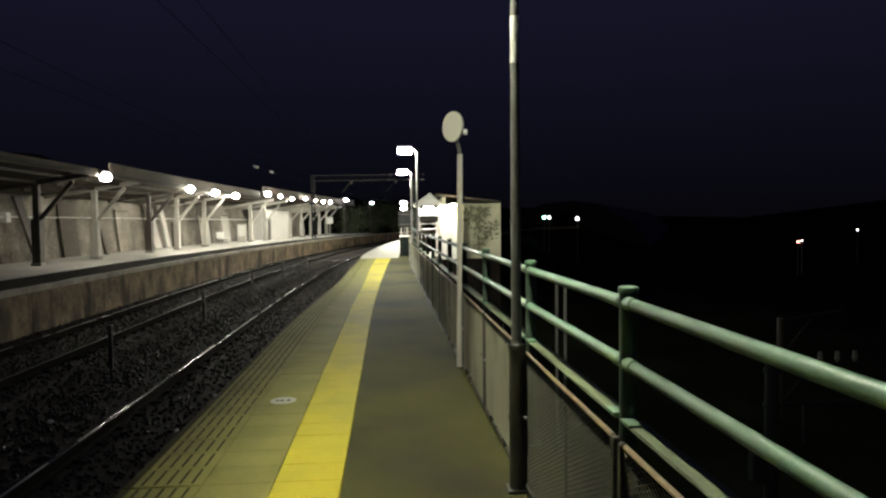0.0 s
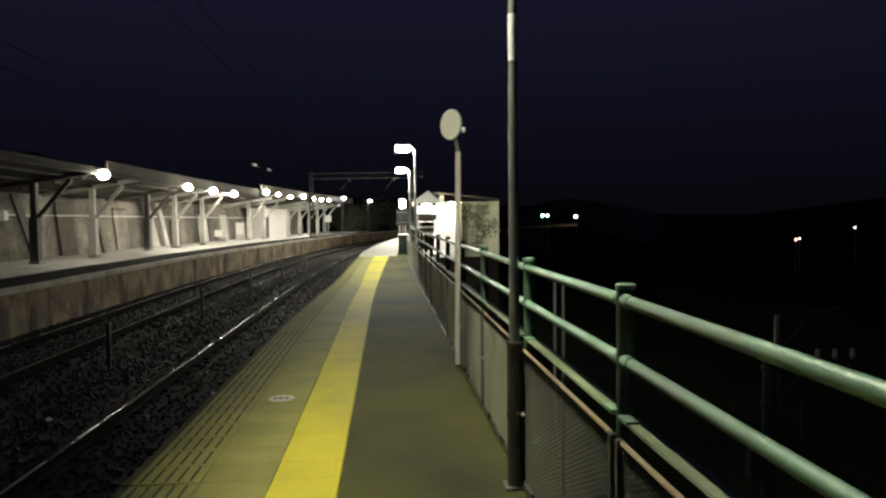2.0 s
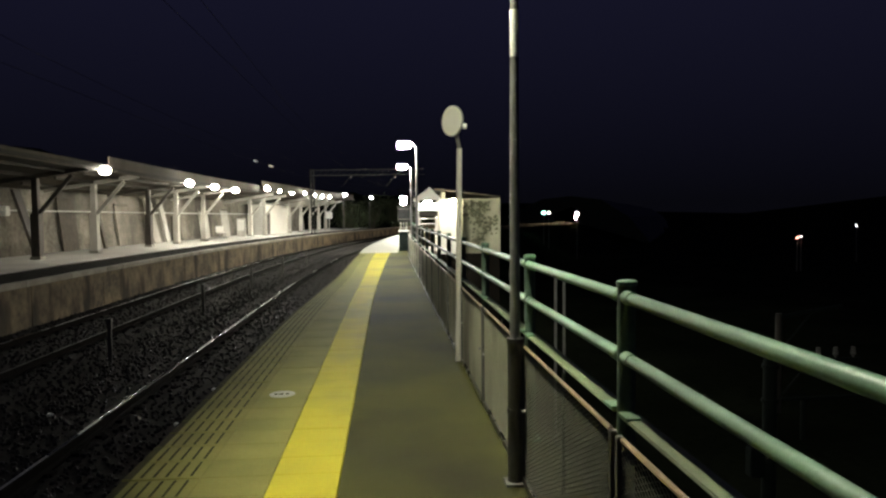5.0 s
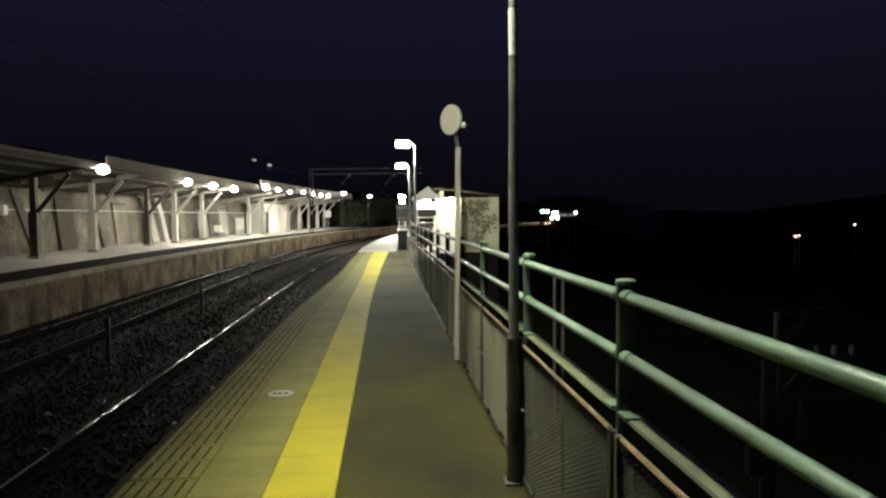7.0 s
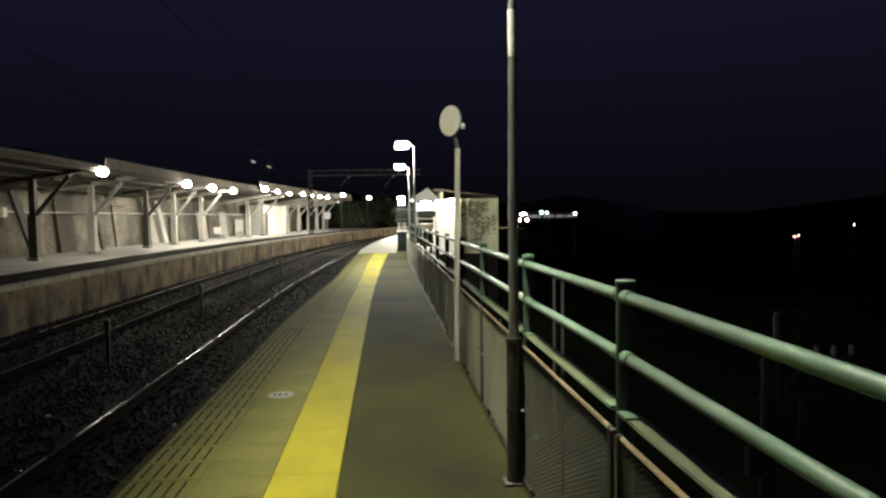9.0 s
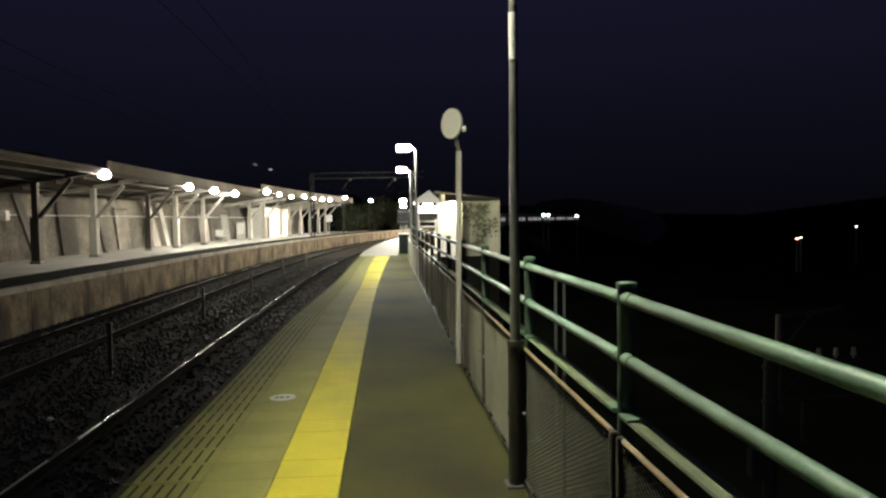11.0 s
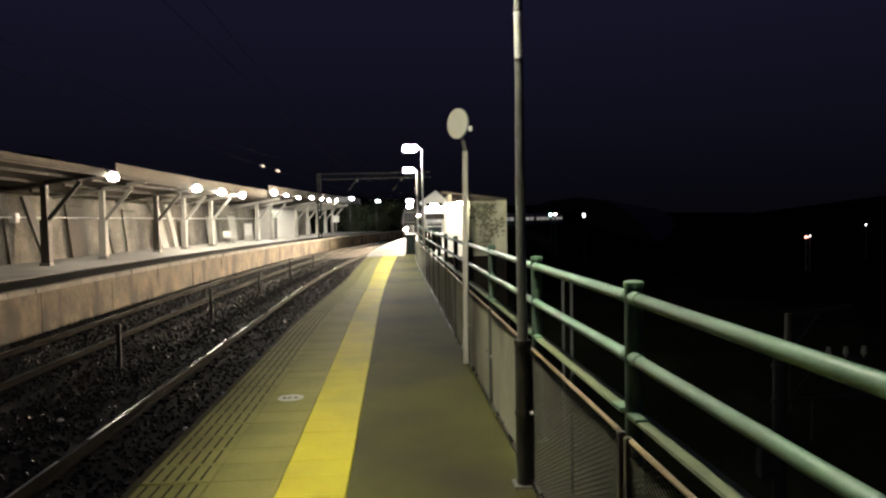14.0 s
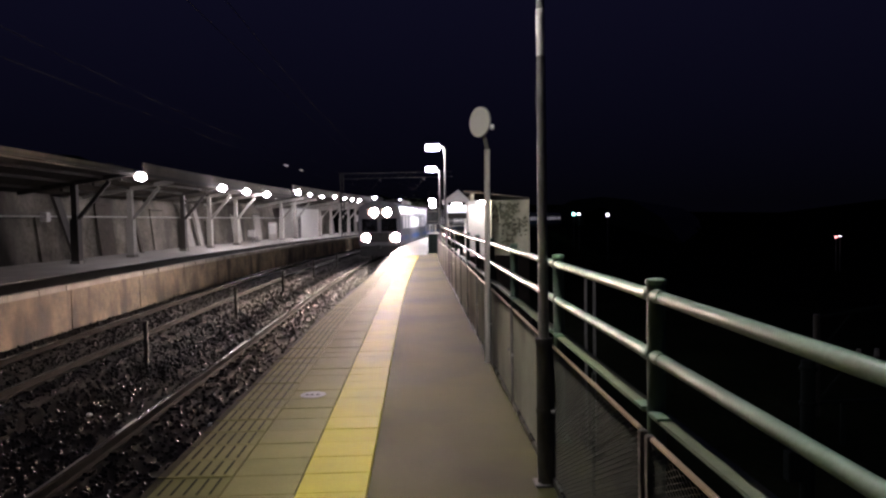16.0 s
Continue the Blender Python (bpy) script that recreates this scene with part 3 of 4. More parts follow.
def build_platform_wall():
    wall = thing("platform_wall", Matrix(), "old stained concrete platform wall with worn coping", "wall", "", "structure")
    rnd = random.Random(8)
    bm = B()
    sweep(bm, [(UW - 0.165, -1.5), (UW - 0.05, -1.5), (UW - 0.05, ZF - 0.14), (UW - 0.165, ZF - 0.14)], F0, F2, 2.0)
    part("mortar_core", bm, GRIMESHADE, wall)
    s = F0
    while s < 70:
        l = rnd.uniform(3.6, 5.0)
        prof = [(UW - 0.05, -1.45), (UW + rnd.uniform(0.0, 0.03), -1.45), (UW + rnd.uniform(0.0, 0.02), ZF - 0.13), (UW - 0.05, ZF - 0.13)]
        part("wall_panel", sweep(B(), prof, s + 0.012, s + l - 0.012, 1.2), STONE, wall)
        s += l
    bm = B()
    sweep(bm, [(UW - 0.06, -1.45), (UW, -1.45), (UW, ZF - 0.13), (UW - 0.06, ZF - 0.13)], s + 0.012, F2, 2.0)
    part("far_stonework", bm, STONE, wall)
    s = F0
    while s < F2 - 2:
        bm = B()
        bx(bm, -0.16, 0.05 + rnd.uniform(-0.012, 0.012), 0.008, 1.192, ZF - 0.125, ZF + 0.012 + rnd.uniform(-0.006, 0.006))
        ob = part("coping_stone", bm, COPING, wall)
        ob.matrix_basis = spot(s, UW, 0)
        s += 1.2


COLUMNS = [(25.9, True), (30.4, False), (36.2, True), (40.0, False), (44.5, False), (54.4, False), (58.2, False), (65.7, False), (69.5, False), (73.0, False), (76.2, False), (79.0, False)]


def build_column(s, dark, i):
    # one row of like columns; lamplight and shade are put into the colour
    m = COLDARK if dark else COLPALE
    t = thing("canopy_column", spot(s, UCOL, ZRAISED), "canopy column coloured dark for shade, with diagonal brace" if dark else "canopy column coloured pale for lamplight, with diagonal brace", "column", "canopy columns")
    bm = B()
    bx(bm, -0.16, 0.16, -0.16, 0.16, 0, 1.75)
    bx(bm, -0.11, 0.11, -0.11, 0.11, 1.75, 3.08)
    soften(bm, 0.015, 1)
    part("shaft", bm, m, t)
    for q in (Vector((1.35, 0, 3.2)), ):
        bm = B()
        p = Vector((0.08, 0, 1.72))
        d = q - p
        bx(bm, -0.06, 0.06, -0.07, 0.07, 0, d.length, Matrix.Translation(p) @ d.to_track_quat("Z", "Y").to_matrix().to_4x4())
        part("brace", bm, m, t)
    bm = B()
    bx(bm, -2.2, 2.0, -0.07, 0.07, -0.11, 0.11, Matrix.Translation((0, 0, 3.17)) @ pose(0, 0, 0, 0, -9, 0))
    part("roof_beam", bm, m, t)
    bm = B()
    bx(bm, -0.2, 0.2, -0.2, 0.2, 0, 0.12)
    soften(bm, 0.015, 1)
    part("plinth", bm, CONCRETE, t)


for i, (s, dark) in enumerate(COLUMNS):
    build_column(s, dark, i)


def build_canopy(s0, s1, low, rise):
    t = thing("platform_canopy", Matrix(), "long sheet metal canopy roof over the far platform", "canopy")
    zr = lambda u: 3.36 + low + (u - UCOL) * math.tan(radians(9))
    u0, u1 = -15.7, -11.2
    bm = sweep(B(), [(u0, zr(u0)), (u1, zr(u1)), (u1, zr(u1) + 0.05), (u0, zr(u0) + 0.05)], s0, s1, 2.0)
    part("roof", bm, ROOFING, t)
    bm = sweep(B(), [(u0 + 0.1, zr(u0) - 0.03), (u1 - 0.05, zr(u1) - 0.03), (u1 - 0.05, zr(u1) - 0.004), (u0 + 0.1, zr(u0) - 0.004)], s0 + 0.05, s1 - 0.05, 2.0)
    # first section's soffit takes the darker roof colour for its lack of lamplight
    part("soffit", bm, SOFFIT if s0 > 20 else ROOFING, t)
    bm = sweep(B(), [(u1 + 0.003, zr(u1) - 0.2), (u1 + 0.05, zr(u1) - 0.2), (u1 + 0.05, zr(u1) + rise), (u1 + 0.003, zr(u1) + rise)], s0, s1, 2.0)
    part("fascia", bm, SOFFIT, t)
    for u in (-14.6, -13.3, -12.2):
        bm = sweep(B(), [(u - 0.05, zr(u) - 0.14), (u + 0.05, zr(u) - 0.14), (u + 0.05, zr(u) - 0.034), (u - 0.05, zr(u) - 0.034)], s0 + 0.1, s1 - 0.1, 2.0)
        part("purlin", bm, ROOFING, t)
    n = int((s1 - s0) / 1.5)
    for i in range(n):
        s = s0 + 0.5 + i * 1.5
        bm = B()
        a, b = at(s, u0, zr(u0) + 0.075), at(s, u1, zr(u1) + 0.075)
        rod(bm, a, b, 0.03, 6)
        part("roof_seam", bm, ROOFING, t)
    bm = sweep(B(), [(u1 + 0.055, zr(u1) - 0.14), (u1 + 0.15, zr(u1) - 0.14), (u1 + 0.15, zr(u1) - 0.03), (u1 + 0.055, zr(u1) - 0.03)], s0, s1, 2.0)
    part("gutter", bm, ROOFING, t)


build_canopy(12.0, 26.6, 0.0, 0.1)
build_canopy(27.2, 50.2, 0.0, 0.42)
build_canopy(50.8, 84.0, 0.32, 0.5)

CANOPY_LAMPS = [(26.5, -11.0, 3.50), (36.0, -11.0, 3.52), (40.1, -11.0, 3.50), (44.1, -11.0, 3.49), (51.7, -11.0, 3.94), (55.2, -11.0, 3.82), (58.9, -11.0, 3.76), (63.3, -11.0, 3.91), (66.8, -11.0, 3.86), (69.9, -11.0, 3.84), (72.9, -11.0, 3.87)]
for k, (s, u, z) in enumerate(CANOPY_LAMPS):
    t = thing("canopy_lamp", spot(s, u, z), "bright white lamp hung below the canopy roof", "lamp", "canopy lamps")
    bm = B()
    rod(bm, (0, 0, 0.21), (-0.22, 0, 0.28), 0.02, 8)
    part("stem", bm, GALV, t)
    bm = B()
    bx(bm, -0.13, 0.13, -0.3, 0.3, 0.16, 0.21)
    soften(bm, 0.012, 1)
    part("housing", bm, GALV, t)
    bm = B()
    r = 0.2 if k < 5 else 0.12
    ball(bm, (0, 0, 0.15 - 0.8 * r), r, 1.0, 1.4, 0.8)
    part("diffuser", bm, LAMPDIM if k == 0 else LAMPFAR if k < 4 else LAMPHALL, t, "glowing diffuser", True)

# conduit along the retaining wall, with its box
t = thing("wall_conduit", Matrix(), "pale pipe running along the retaining wall", "pipe")
for i in range(13):
    bm = B()
    rod(bm, at(9 + 4 * i, UBACK + 0.12, 2.0), at(12.98 + 4 * i, UBACK + 0.12, 2.0), 0.035, 8)
    part("pipe", bm, WHITE, t, smooth=True)
for i in range(13):
    bm = B()
    a = at(10 + 4 * i, UBACK + 0.02, 2.0)
    bx(bm, a.x - 0.22, a.x + 0.11, a.y - 0.03, a.y + 0.03, 1.95, 2.05)
    part("clip", bm, GALV, t)
t = thing("junction_box", spot(27.6, UBACK + 0.2, 1.98), "small white junction box on the wall pipe", "box")
bm = B()
bx(bm, -0.22, 0.05, -0.16, 0.16, -0.2, 0.2)
soften(bm, 0.02)
part("box_body", bm, WHITE, t)
bm = B()
bx(bm, 0.052, 0.062, -0.13, 0.13, -0.17, 0.17)
part("lid", bm, WHITE, t)

# leaning timbers against the retaining wall
for s, lean, w, m, lab in ((28.7, 2, 0.5, COLDARK, "dark old timber prop leaning on the wall"), (34.6, -10, 0.24, TIMBER, "dark plank leaning on the retaining wall"),
                           (40.9, -8, 0.95, COLPALE, "pale board leaning on the retaining wall"), (42.5, -10, 0.6, COLPALE, "pale board leaning on the retaining wall")):
    t = thing("leaning_plank", spot(s, UBACK + 0.75, ZRAISED), lab, "plank", "leaning planks")
    bm = B()
    bx(bm, -0.06, 0.06, -w / 2, w / 2, 0, 2.9, pose(0, 0, 0, lean, -16, 0))
    for v in bm.verts:
        v.co.z = max(v.co.z, 0.0)
    part("board", bm, m, t)

# boards and sheets stood against the retaining wall
for s, w, h, m, lab in ((28.3, 2.2, 1.95, RETAIN, "weathered sheet stood against the wall"), (32.6, 1.5, 2.6, TIMBER, "dark sheet stood against the wall"), (38.2, 1.6, 2.4, RETAIN, "pale stained sheet stood against the wall"),
                        (45.6, 1.4, 1.7, TIMBER, "dark board stood against the wall"), (50.6, 1.8, 2.2, COLPALE, "pale board stood against the wall"), (55.0, 1.6, 2.3, COLPALE, "pale board stood against the wall")):
    t = thing("wall_board", spot(s, UBACK + 0.10, ZRAISED), lab, "board", "boards on the wall")
    bm = B()
    bx(bm, -0.03, 0.03, -w / 2, w / 2, 0, h, pose(0, 0, 0, 0, -6.6, 0))
    soften(bm, 0.006, 1)
    for v in bm.verts:
        v.co.z = max(v.co.z, 0.0)
    part("sheet", bm, m, t)
    bm = B()
    bx(bm, 0.031, 0.06, -w / 2, w / 2, h - 0.12, h - 0.02, pose(0, 0, 0, 0, -6.6, 0))
    part("batten", bm, TIMBER, t)


def build_bench(s):
    t = thing("platform_bench", spot(s, -14.2, ZRAISED), "white moulded bench seat on the far platform", "bench")
    for i in range(3):
        bm = B()
        y = -0.55 + i * 0.55
        bx(bm, -0.22, 0.22, y - 0.25, y + 0.25, 0.40, 0.45)
        bx(bm, -0.27, -0.21, y - 0.25, y + 0.25, 0.45, 0.92)
        soften(bm, 0.02)
        part("seat", bm, WHITE, t)
    bm = B()
    bx(bm, -0.03, 0.03, -0.85, 0.85, 0.34, 0.40)
    part("seat_beam", bm, GALV, t)
    for y in (-0.6, 0.6):
        bm = B()
        bx(bm, -0.03, 0.03, y - 0.03, y + 0.03, 0.0, 0.34)
        bx(bm, -0.22, 0.22, y - 0.03, y + 0.03, 0.0, 0.04)
        part("leg", bm, GALV, t)


build_bench(50.6)


def build_box_room(s0, s1, u0, u1, h):
    t = thing("platform_room", Matrix(), "small white walled room under the far canopy", "building")
    for name, prof in (("front_wall", (u1 - 0.12, u1)), ("back_wall", (u0, u0 + 0.12))):
        part(name, sweep(B(), [(prof[0], ZRAISED), (prof[1], ZRAISED), (prof[1], h), (prof[0], h)], s0, s1, 2), WHITE, t)
    for a in (s0 + 0.002, s1 - 0.122):
        part("end_wall", sweep(B(), [(u0 + 0.123, ZRAISED), (u1 - 0.123, ZRAISED), (u1 - 0.123, h), (u0 + 0.123, h)], a, a + 0.12, 2), WHITE, t)
    part("flat_roof", sweep(B(), [(u0 - 0.1, h + 0.003), (u1 + 0.1, h + 0.003), (u1 + 0.1, h + 0.1), (u0 - 0.1, h + 0.1)], s0 - 0.1, s1 + 0.1, 2), CONCRETE, t)
    part("door", sweep(B(), [(u1 + 0.004, ZRAISED + 0.01), (u1 + 0.03, ZRAISED + 0.01), (u1 + 0.03, 2.1), (u1 + 0.004, 2.1)], s0 + 0.5, s0 + 1.3, 2), COLDARK, t, "dark door")


build_box_room(59.6, 66.6, -15.2, -13.7, 2.85)

# information boards and sign under the canopy
t = thing("hanging_sign", spot(77.5, -12.4, 0), "small white station sign on a post", "sign")
bm = B()
rod(bm, (0, 0, ZRAISED), (0, 0, 2.35), 0.05, 8)
part("post", bm, COLPALE, t)
bm = B()
bx(bm, -0.4, 0.4, -0.07, -0.055, 1.5, 2.3)
part("board", bm, WHITE, t)
t = thing("notice_cabinet", spot(54.0, -13.9, ZRAISED), "pale notice cabinet standing under the canopy", "cabinet")
bm = B()
bx(bm, -0.35, 0.35, -0.15, 0.15, 0.0, 1.5)
soften(bm, 0.02)
part("cabinet_body", bm, COLPALE, t)
bm = B()
bx(bm, -0.28, 0.28, -0.17, -0.152, 0.5, 1.4)
part("notice_panel", bm, WHITE, t)

# lamp posts past the far platform's end
for s, u, h in ((77.3, -10.6, 4.43), (87.5, -9.9, 4.38)):
    t = thing("track_lamp", spot(s, u, -1.2), "lamp post with a white lamp beyond the far platform", "lamp post", "track lamps")
    bm = B()
    rod(bm, (0, 0, 0), (0, 0, h + 1.2), 0.06, 10, 0.045)
    part("pole", bm, POLEDARK, t, smooth=True)
    bm = B()
    bx(bm, -0.1, 0.45, -0.1, 0.1, h + 1.2, h + 1.28)
    part("head", bm, GALV, t)
    bm = B()
    ball(bm, (0.25, 0, h + 1.08), 0.2, 1.2, 1, 0.6)
    part("diffuser", bm, LAMPDIST, t, "glowing diffuser", True)

# short posts between the tracks
for s in (13.0, 19.4, 25.9, 32.4, 38.9):
    t = thing("marker_post", spot(s, -5.35, -1.3), "short dark post standing between the tracks", "post", "posts between tracks")
    bm = B()
    bx(bm, -0.036, 0.036, -0.03, 0.03, 0.0, 0.98)
    soften(bm, 0.008, 1)
    part("stake", bm, COLDARK, t)
    bm = B()
    bx(bm, -0.045, 0.045, -0.038, 0.038, 0.93, 1.0)
    part("cap", bm, COLDARK, t)

# ---------------------------------------------------------------- station building beyond the railing
def build_station():
    t = thing("station_building", spot(35.0, 0, 0), "small white rendered station building with low roof", "building")
    x0, x1, y1, h = 2.55, 5.60, 9.0, 2.62
    for name, b in (("front_wall", (x0, x1, 0, 0.2)), ("rear_wall", (x0, x1, y1 - 0.2, y1)), ("side_wall", (x0, x0 + 0.2, 0.202, y1 - 0.202)), ("side_wall", (x1 - 0.2, x1, 0.202, y1 - 0.202))):
        bm = B()
        bx(bm, *b, -0.36, h - 0.07 if "front" in name or "rear" in name or b[0] > x0 + 1 else h + 0.3)
        part(name, bm, RENDERED, t)
    bm = B()
    a = [(x0 - 0.35, h + 0.40), (x0 + 0.4, h + 0.30), (x1 + 0.03, h - 0.03), (x1 + 0.03, h + 0.05), (x0 + 0.4, h + 0.38), (x0 - 0.35, h + 0.48)]
    v0 = [bm.verts.new((x, -0.4, z)) for x, z in a]
    v1 = [bm.verts.new((x, y1 + 0.4, z)) for x, z in a]
    bm.faces.new(v0), bm.faces.new(v1[::-1])
    for i in range(6):
        bm.faces.new((v0[i], v0[(i + 1) % 6], v1[(i + 1) % 6], v1[i]))
    bmesh.ops.recalc_face_normals(bm, faces=list(bm.faces))
    part("roof", bm, ROOFING, t)
    # dark block stands in for the shade over the wall's foot
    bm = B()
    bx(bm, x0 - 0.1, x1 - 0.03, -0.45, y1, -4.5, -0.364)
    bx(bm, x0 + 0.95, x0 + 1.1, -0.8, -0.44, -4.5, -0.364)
    part("plinth", bm, GRIMESHADE, t, "dark plinth standing in for the shaded wall foot")
    bm = B()
    bx(bm, x1 - 0.55, x1 + 0.06, -0.08, -0.003, -0.36, h - 0.05)
    part("corner_pilaster", bm, RENDERED, t)
    # whiter block added where lamplight falls on the front wall
    bm = B()
    bx(bm, x0 - 0.15, x0 + 1.0, -0.5, -0.004, -0.36, h - 0.1)
    part("lamplit_wall", bm, WHITE, t, "white block added for the lamplit part of the front")
    # fin added to keep the wall lamp off the right of the front
    bm = B()
    bx(bm, x0 + 1.003, x0 + 1.06, -0.78, -0.004, -0.36, h - 0.05)
    part("added_fin", bm, RENDERED, t)
    bm = B()
    bx(bm, x0 + 0.3, x0 + 0.75, -0.85, -0.504, h - 0.25, h - 0.13)
    lamp = part("wall_lamp", bm, GALV, t)
    bm = B()
    ball(bm, (x0 + 0.55, -0.95, h - 0.2), 0.12, 1.3, 1, 0.8)
    part("lamp_diffuser", bm, glow("porch_lamp_light", (1.0, 0.90, 0.66), 420), lamp, "glowing warm diffuser", True)


build_station()


def build_ivy():
    rnd = random.Random(21)
    vs, fs = [], []
    m = spot(35.0, 0, 0)
    for i in range(240):
        k = rnd.random()
        stem = rnd.choice((0, 1, 2))
        x = (3.75 + 1.1 * k, 4.25 + 1.1 * k, 4.75 - 0.35 * math.sin(3 * k))[stem] + rnd.gauss(0, 0.2)
        z = (2.2 - 0.25 * math.sin(4 * k), 0.35 + 1.0 * k, 1.1 + 1.0 * k)[stem] + rnd.gauss(0, 0.2)
        if x < 3.7 or x > 5.52 or z > 2.45 or z < -0.25:
            continue
        r, a, d = rnd.uniform(0.05, 0.09), rnd.uniform(0, 6.28), rnd.uniform(0.01, 0.09)
        n = len(vs)
        for q in range(5):
            b = a + q * 1.2566
            w = r * (1.25 if q == 0 else 0.85)
            vs.append(m @ Vector((x + w * math.cos(b), -0.085 - d + 0.02 * math.sin(b * 2), z + w * math.sin(b))))
        vs.append(m @ Vector((x, -0.10 - d - 0.02, z)))
        for q in range(5):
            fs.append((n + q, n + (q + 1) % 5, n + 5))
    me = bpy.data.meshes.new("ivy")
    me.from_pydata(vs, [], fs)
    me.materials.append(LEAF)
    tagged(new("climbing_ivy", me), "dark ivy climbing the station wall", "plant", "", "stuff")


build_ivy()


def build_entrance():
    t = thing("entrance_pavilion", spot(38.0, 0, 0), "open gabled entrance canopy with a lit sign board", "pavilion")
    x0, x1 = 1.25, 2.45
    for x in (x0, x1 - 0.1):
        for y in (0.0, 5.0):
            bm = B()
            bx(bm, x, x + 0.1, y, y + 0.1, -0.6, 2.55)
            part("post", bm, WHITE, t)
    bm = B()
    a = [(x0 - 0.25, 2.55), ((x0 + x1) / 2 + 0.1, 3.2), (x1 + 0.2, 2.55), (x1 + 0.2, 2.62), ((x0 + x1) / 2 + 0.1, 3.28), (x0 - 0.25, 2.62)]
    v0 = [bm.verts.new((x, -0.22, z)) for x, z in a]
    v1 = [bm.verts.new((x, 5.4, z)) for x, z in a]
    bm.faces.new(v0), bm.faces.new(v1[::-1])
    for i in range(6):
        bm.faces.new((v0[i], v0[(i + 1) % 6], v1[(i + 1) % 6], v1[i]))
    bmesh.ops.recalc_face_normals(bm, faces=list(bm.faces))
    part("roof", bm, WHITE, t)
    bm = B()
    tri = [bm.verts.new((x, y, z)) for y in (-0.214, -0.16) for x, z in ((x0 - 0.25, 2.556), ((x0 + x1) / 2 + 0.1, 3.21), (x1 + 0.2, 2.556))]
    bm.faces.new(tri[:3]), bm.faces.new(tri[5:2:-1])
    for i in range(3):
        bm.faces.new((tri[i], tri[(i + 1) % 3], tri[3 + (i + 1) % 3], tri[3 + i]))
    bmesh.ops.recalc_face_normals(bm, faces=list(bm.faces))
    part("gable_panel", bm, WHITE, t)
    bm = B()
    bx(bm, x0 + 0.08, x1 - 0.05, -0.06, 0.06, 1.98, 2.36)
    part("lit_sign", bm, SIGNLIT, t, "glowing white sign board")
    bm = B()
    bx(bm, x0 + 0.08, x1 - 0.05, -0.05, 0.05, 1.62, 1.93)
    part("dark_board", bm, COLDARK, t, "dark notice board")
    # made-up lamp under the roof, there to brighten the entrance
    bm = B()
    bx(bm, x0 + 0.35, x1 - 0.35, 1.2, 1.4, 2.44, 2.5)
    part("added_fill_lamp", bm, LAMPHALL, t, "added glowing lamp that brightens the pavilion")
    for z in (1.5, 1.2, 0.8):
        bm = B()
        rod(bm, (x0, 0.02, z), (x1, 0.02, z), 0.03, 8)
        part("rail", bm, WHITE, t)
    bm = B()
    bx(bm, x0 - 0.1, x1 + 0.1, -0.2, 5.4, -0.6, -0.35)
    part("floor_slab", bm, CONCRETE, t)


build_entrance()


def build_cabinet():
    t = thing("platform_cabinet", spot(31.0, 0.0, 0), "dark green cabinet with pale top and two uprights", "cabinet")
    bm = B()
    bx(bm, 0.36, 0.84, 0, 0.6, 0.0, 0.92)
    soften(bm, 0.02)
    body = part("cabinet_body", bm, BOARDDARK, t)
    bm = B()
    bx(bm, 0.33, 0.87, -0.03, 0.63, 0.923, 0.97)
    part("cabinet_top", bm, WHITE, t, "pale worktop")
    for x in (0.44, 0.7):
        bm = B()
        bx(bm, x - 0.03, x + 0.03, 0.27, 0.33, 0.973, 1.36)
        part("upright", bm, COLPALE, t)
    bm = B()
    bx(bm, 0.30, 0.93, 0.22, 0.262, 1.364, 2.12)
    soften(bm, 0.012)
    board = part("sign_board", bm, BLACK, t, "dark sign board seen from behind")
    for z in (1.5, 1.98):
        bm = B()
        bx(bm, 0.32, 0.91, 0.20, 0.2185, z - 0.02, z + 0.02)
        part("batten", bm, COLDARK, board)


build_cabinet()

# ---------------------------------------------------------------- overhead line
def build_gantry(s):
    t = thing("catenary_gantry", spot(s, 0, 0), "dark steel portal gantry over the tracks", "gantry", "catenary gantries")
    for u in (-9.9, 0.6 if s > 100 else -0.2):
        bm = B()
        for a in (-0.14, 0.14):
            for b in (-0.14, 0.14):
                bx(bm, u + a - 0.025, u + a + 0.025, b - 0.025, b + 0.025, -1.3, 6.2)
        for k in range(12):
            z = -1.0 + k * 0.6
            rod(bm, (u - 0.14, -0.14, z), (u + 0.14, -0.14, z + 0.6), 0.015, 5)
            rod(bm, (u + 0.14, 0.14, z), (u - 0.14, 0.14, z + 0.6), 0.015, 5)
        part("mast", bm, BLACK, t)
    bm = B()
    for z in (5.6, 6.1):
        bx(bm, -10.0, 0.7, -0.04, 0.04, z - 0.04, z + 0.04)
    for k in range(18):
        rod(bm, (-10 + k * 0.59, 0, 5.6), (-9.41 + k * 0.59, 0, 6.1), 0.015, 5)
    part("beam", bm, BLACK, t)
    for u in TRACKS:
        bm = B()
        rod(bm, (u + 0.9, 0, 5.6), (u, 0, 4.5), 0.03, 6)
        part("cantilever", bm, BLACK, t)
        bm = B()
        for k in range(4):
            rod(bm, (u + 0.9, 0, 5.55 - 0.07 * k), (u + 0.9, 0, 5.51 - 0.07 * k), 0.07, 8)
        part("insulator", bm, COLDARK, t)


for s in (62.0, 105.0):
    build_gantry(s)


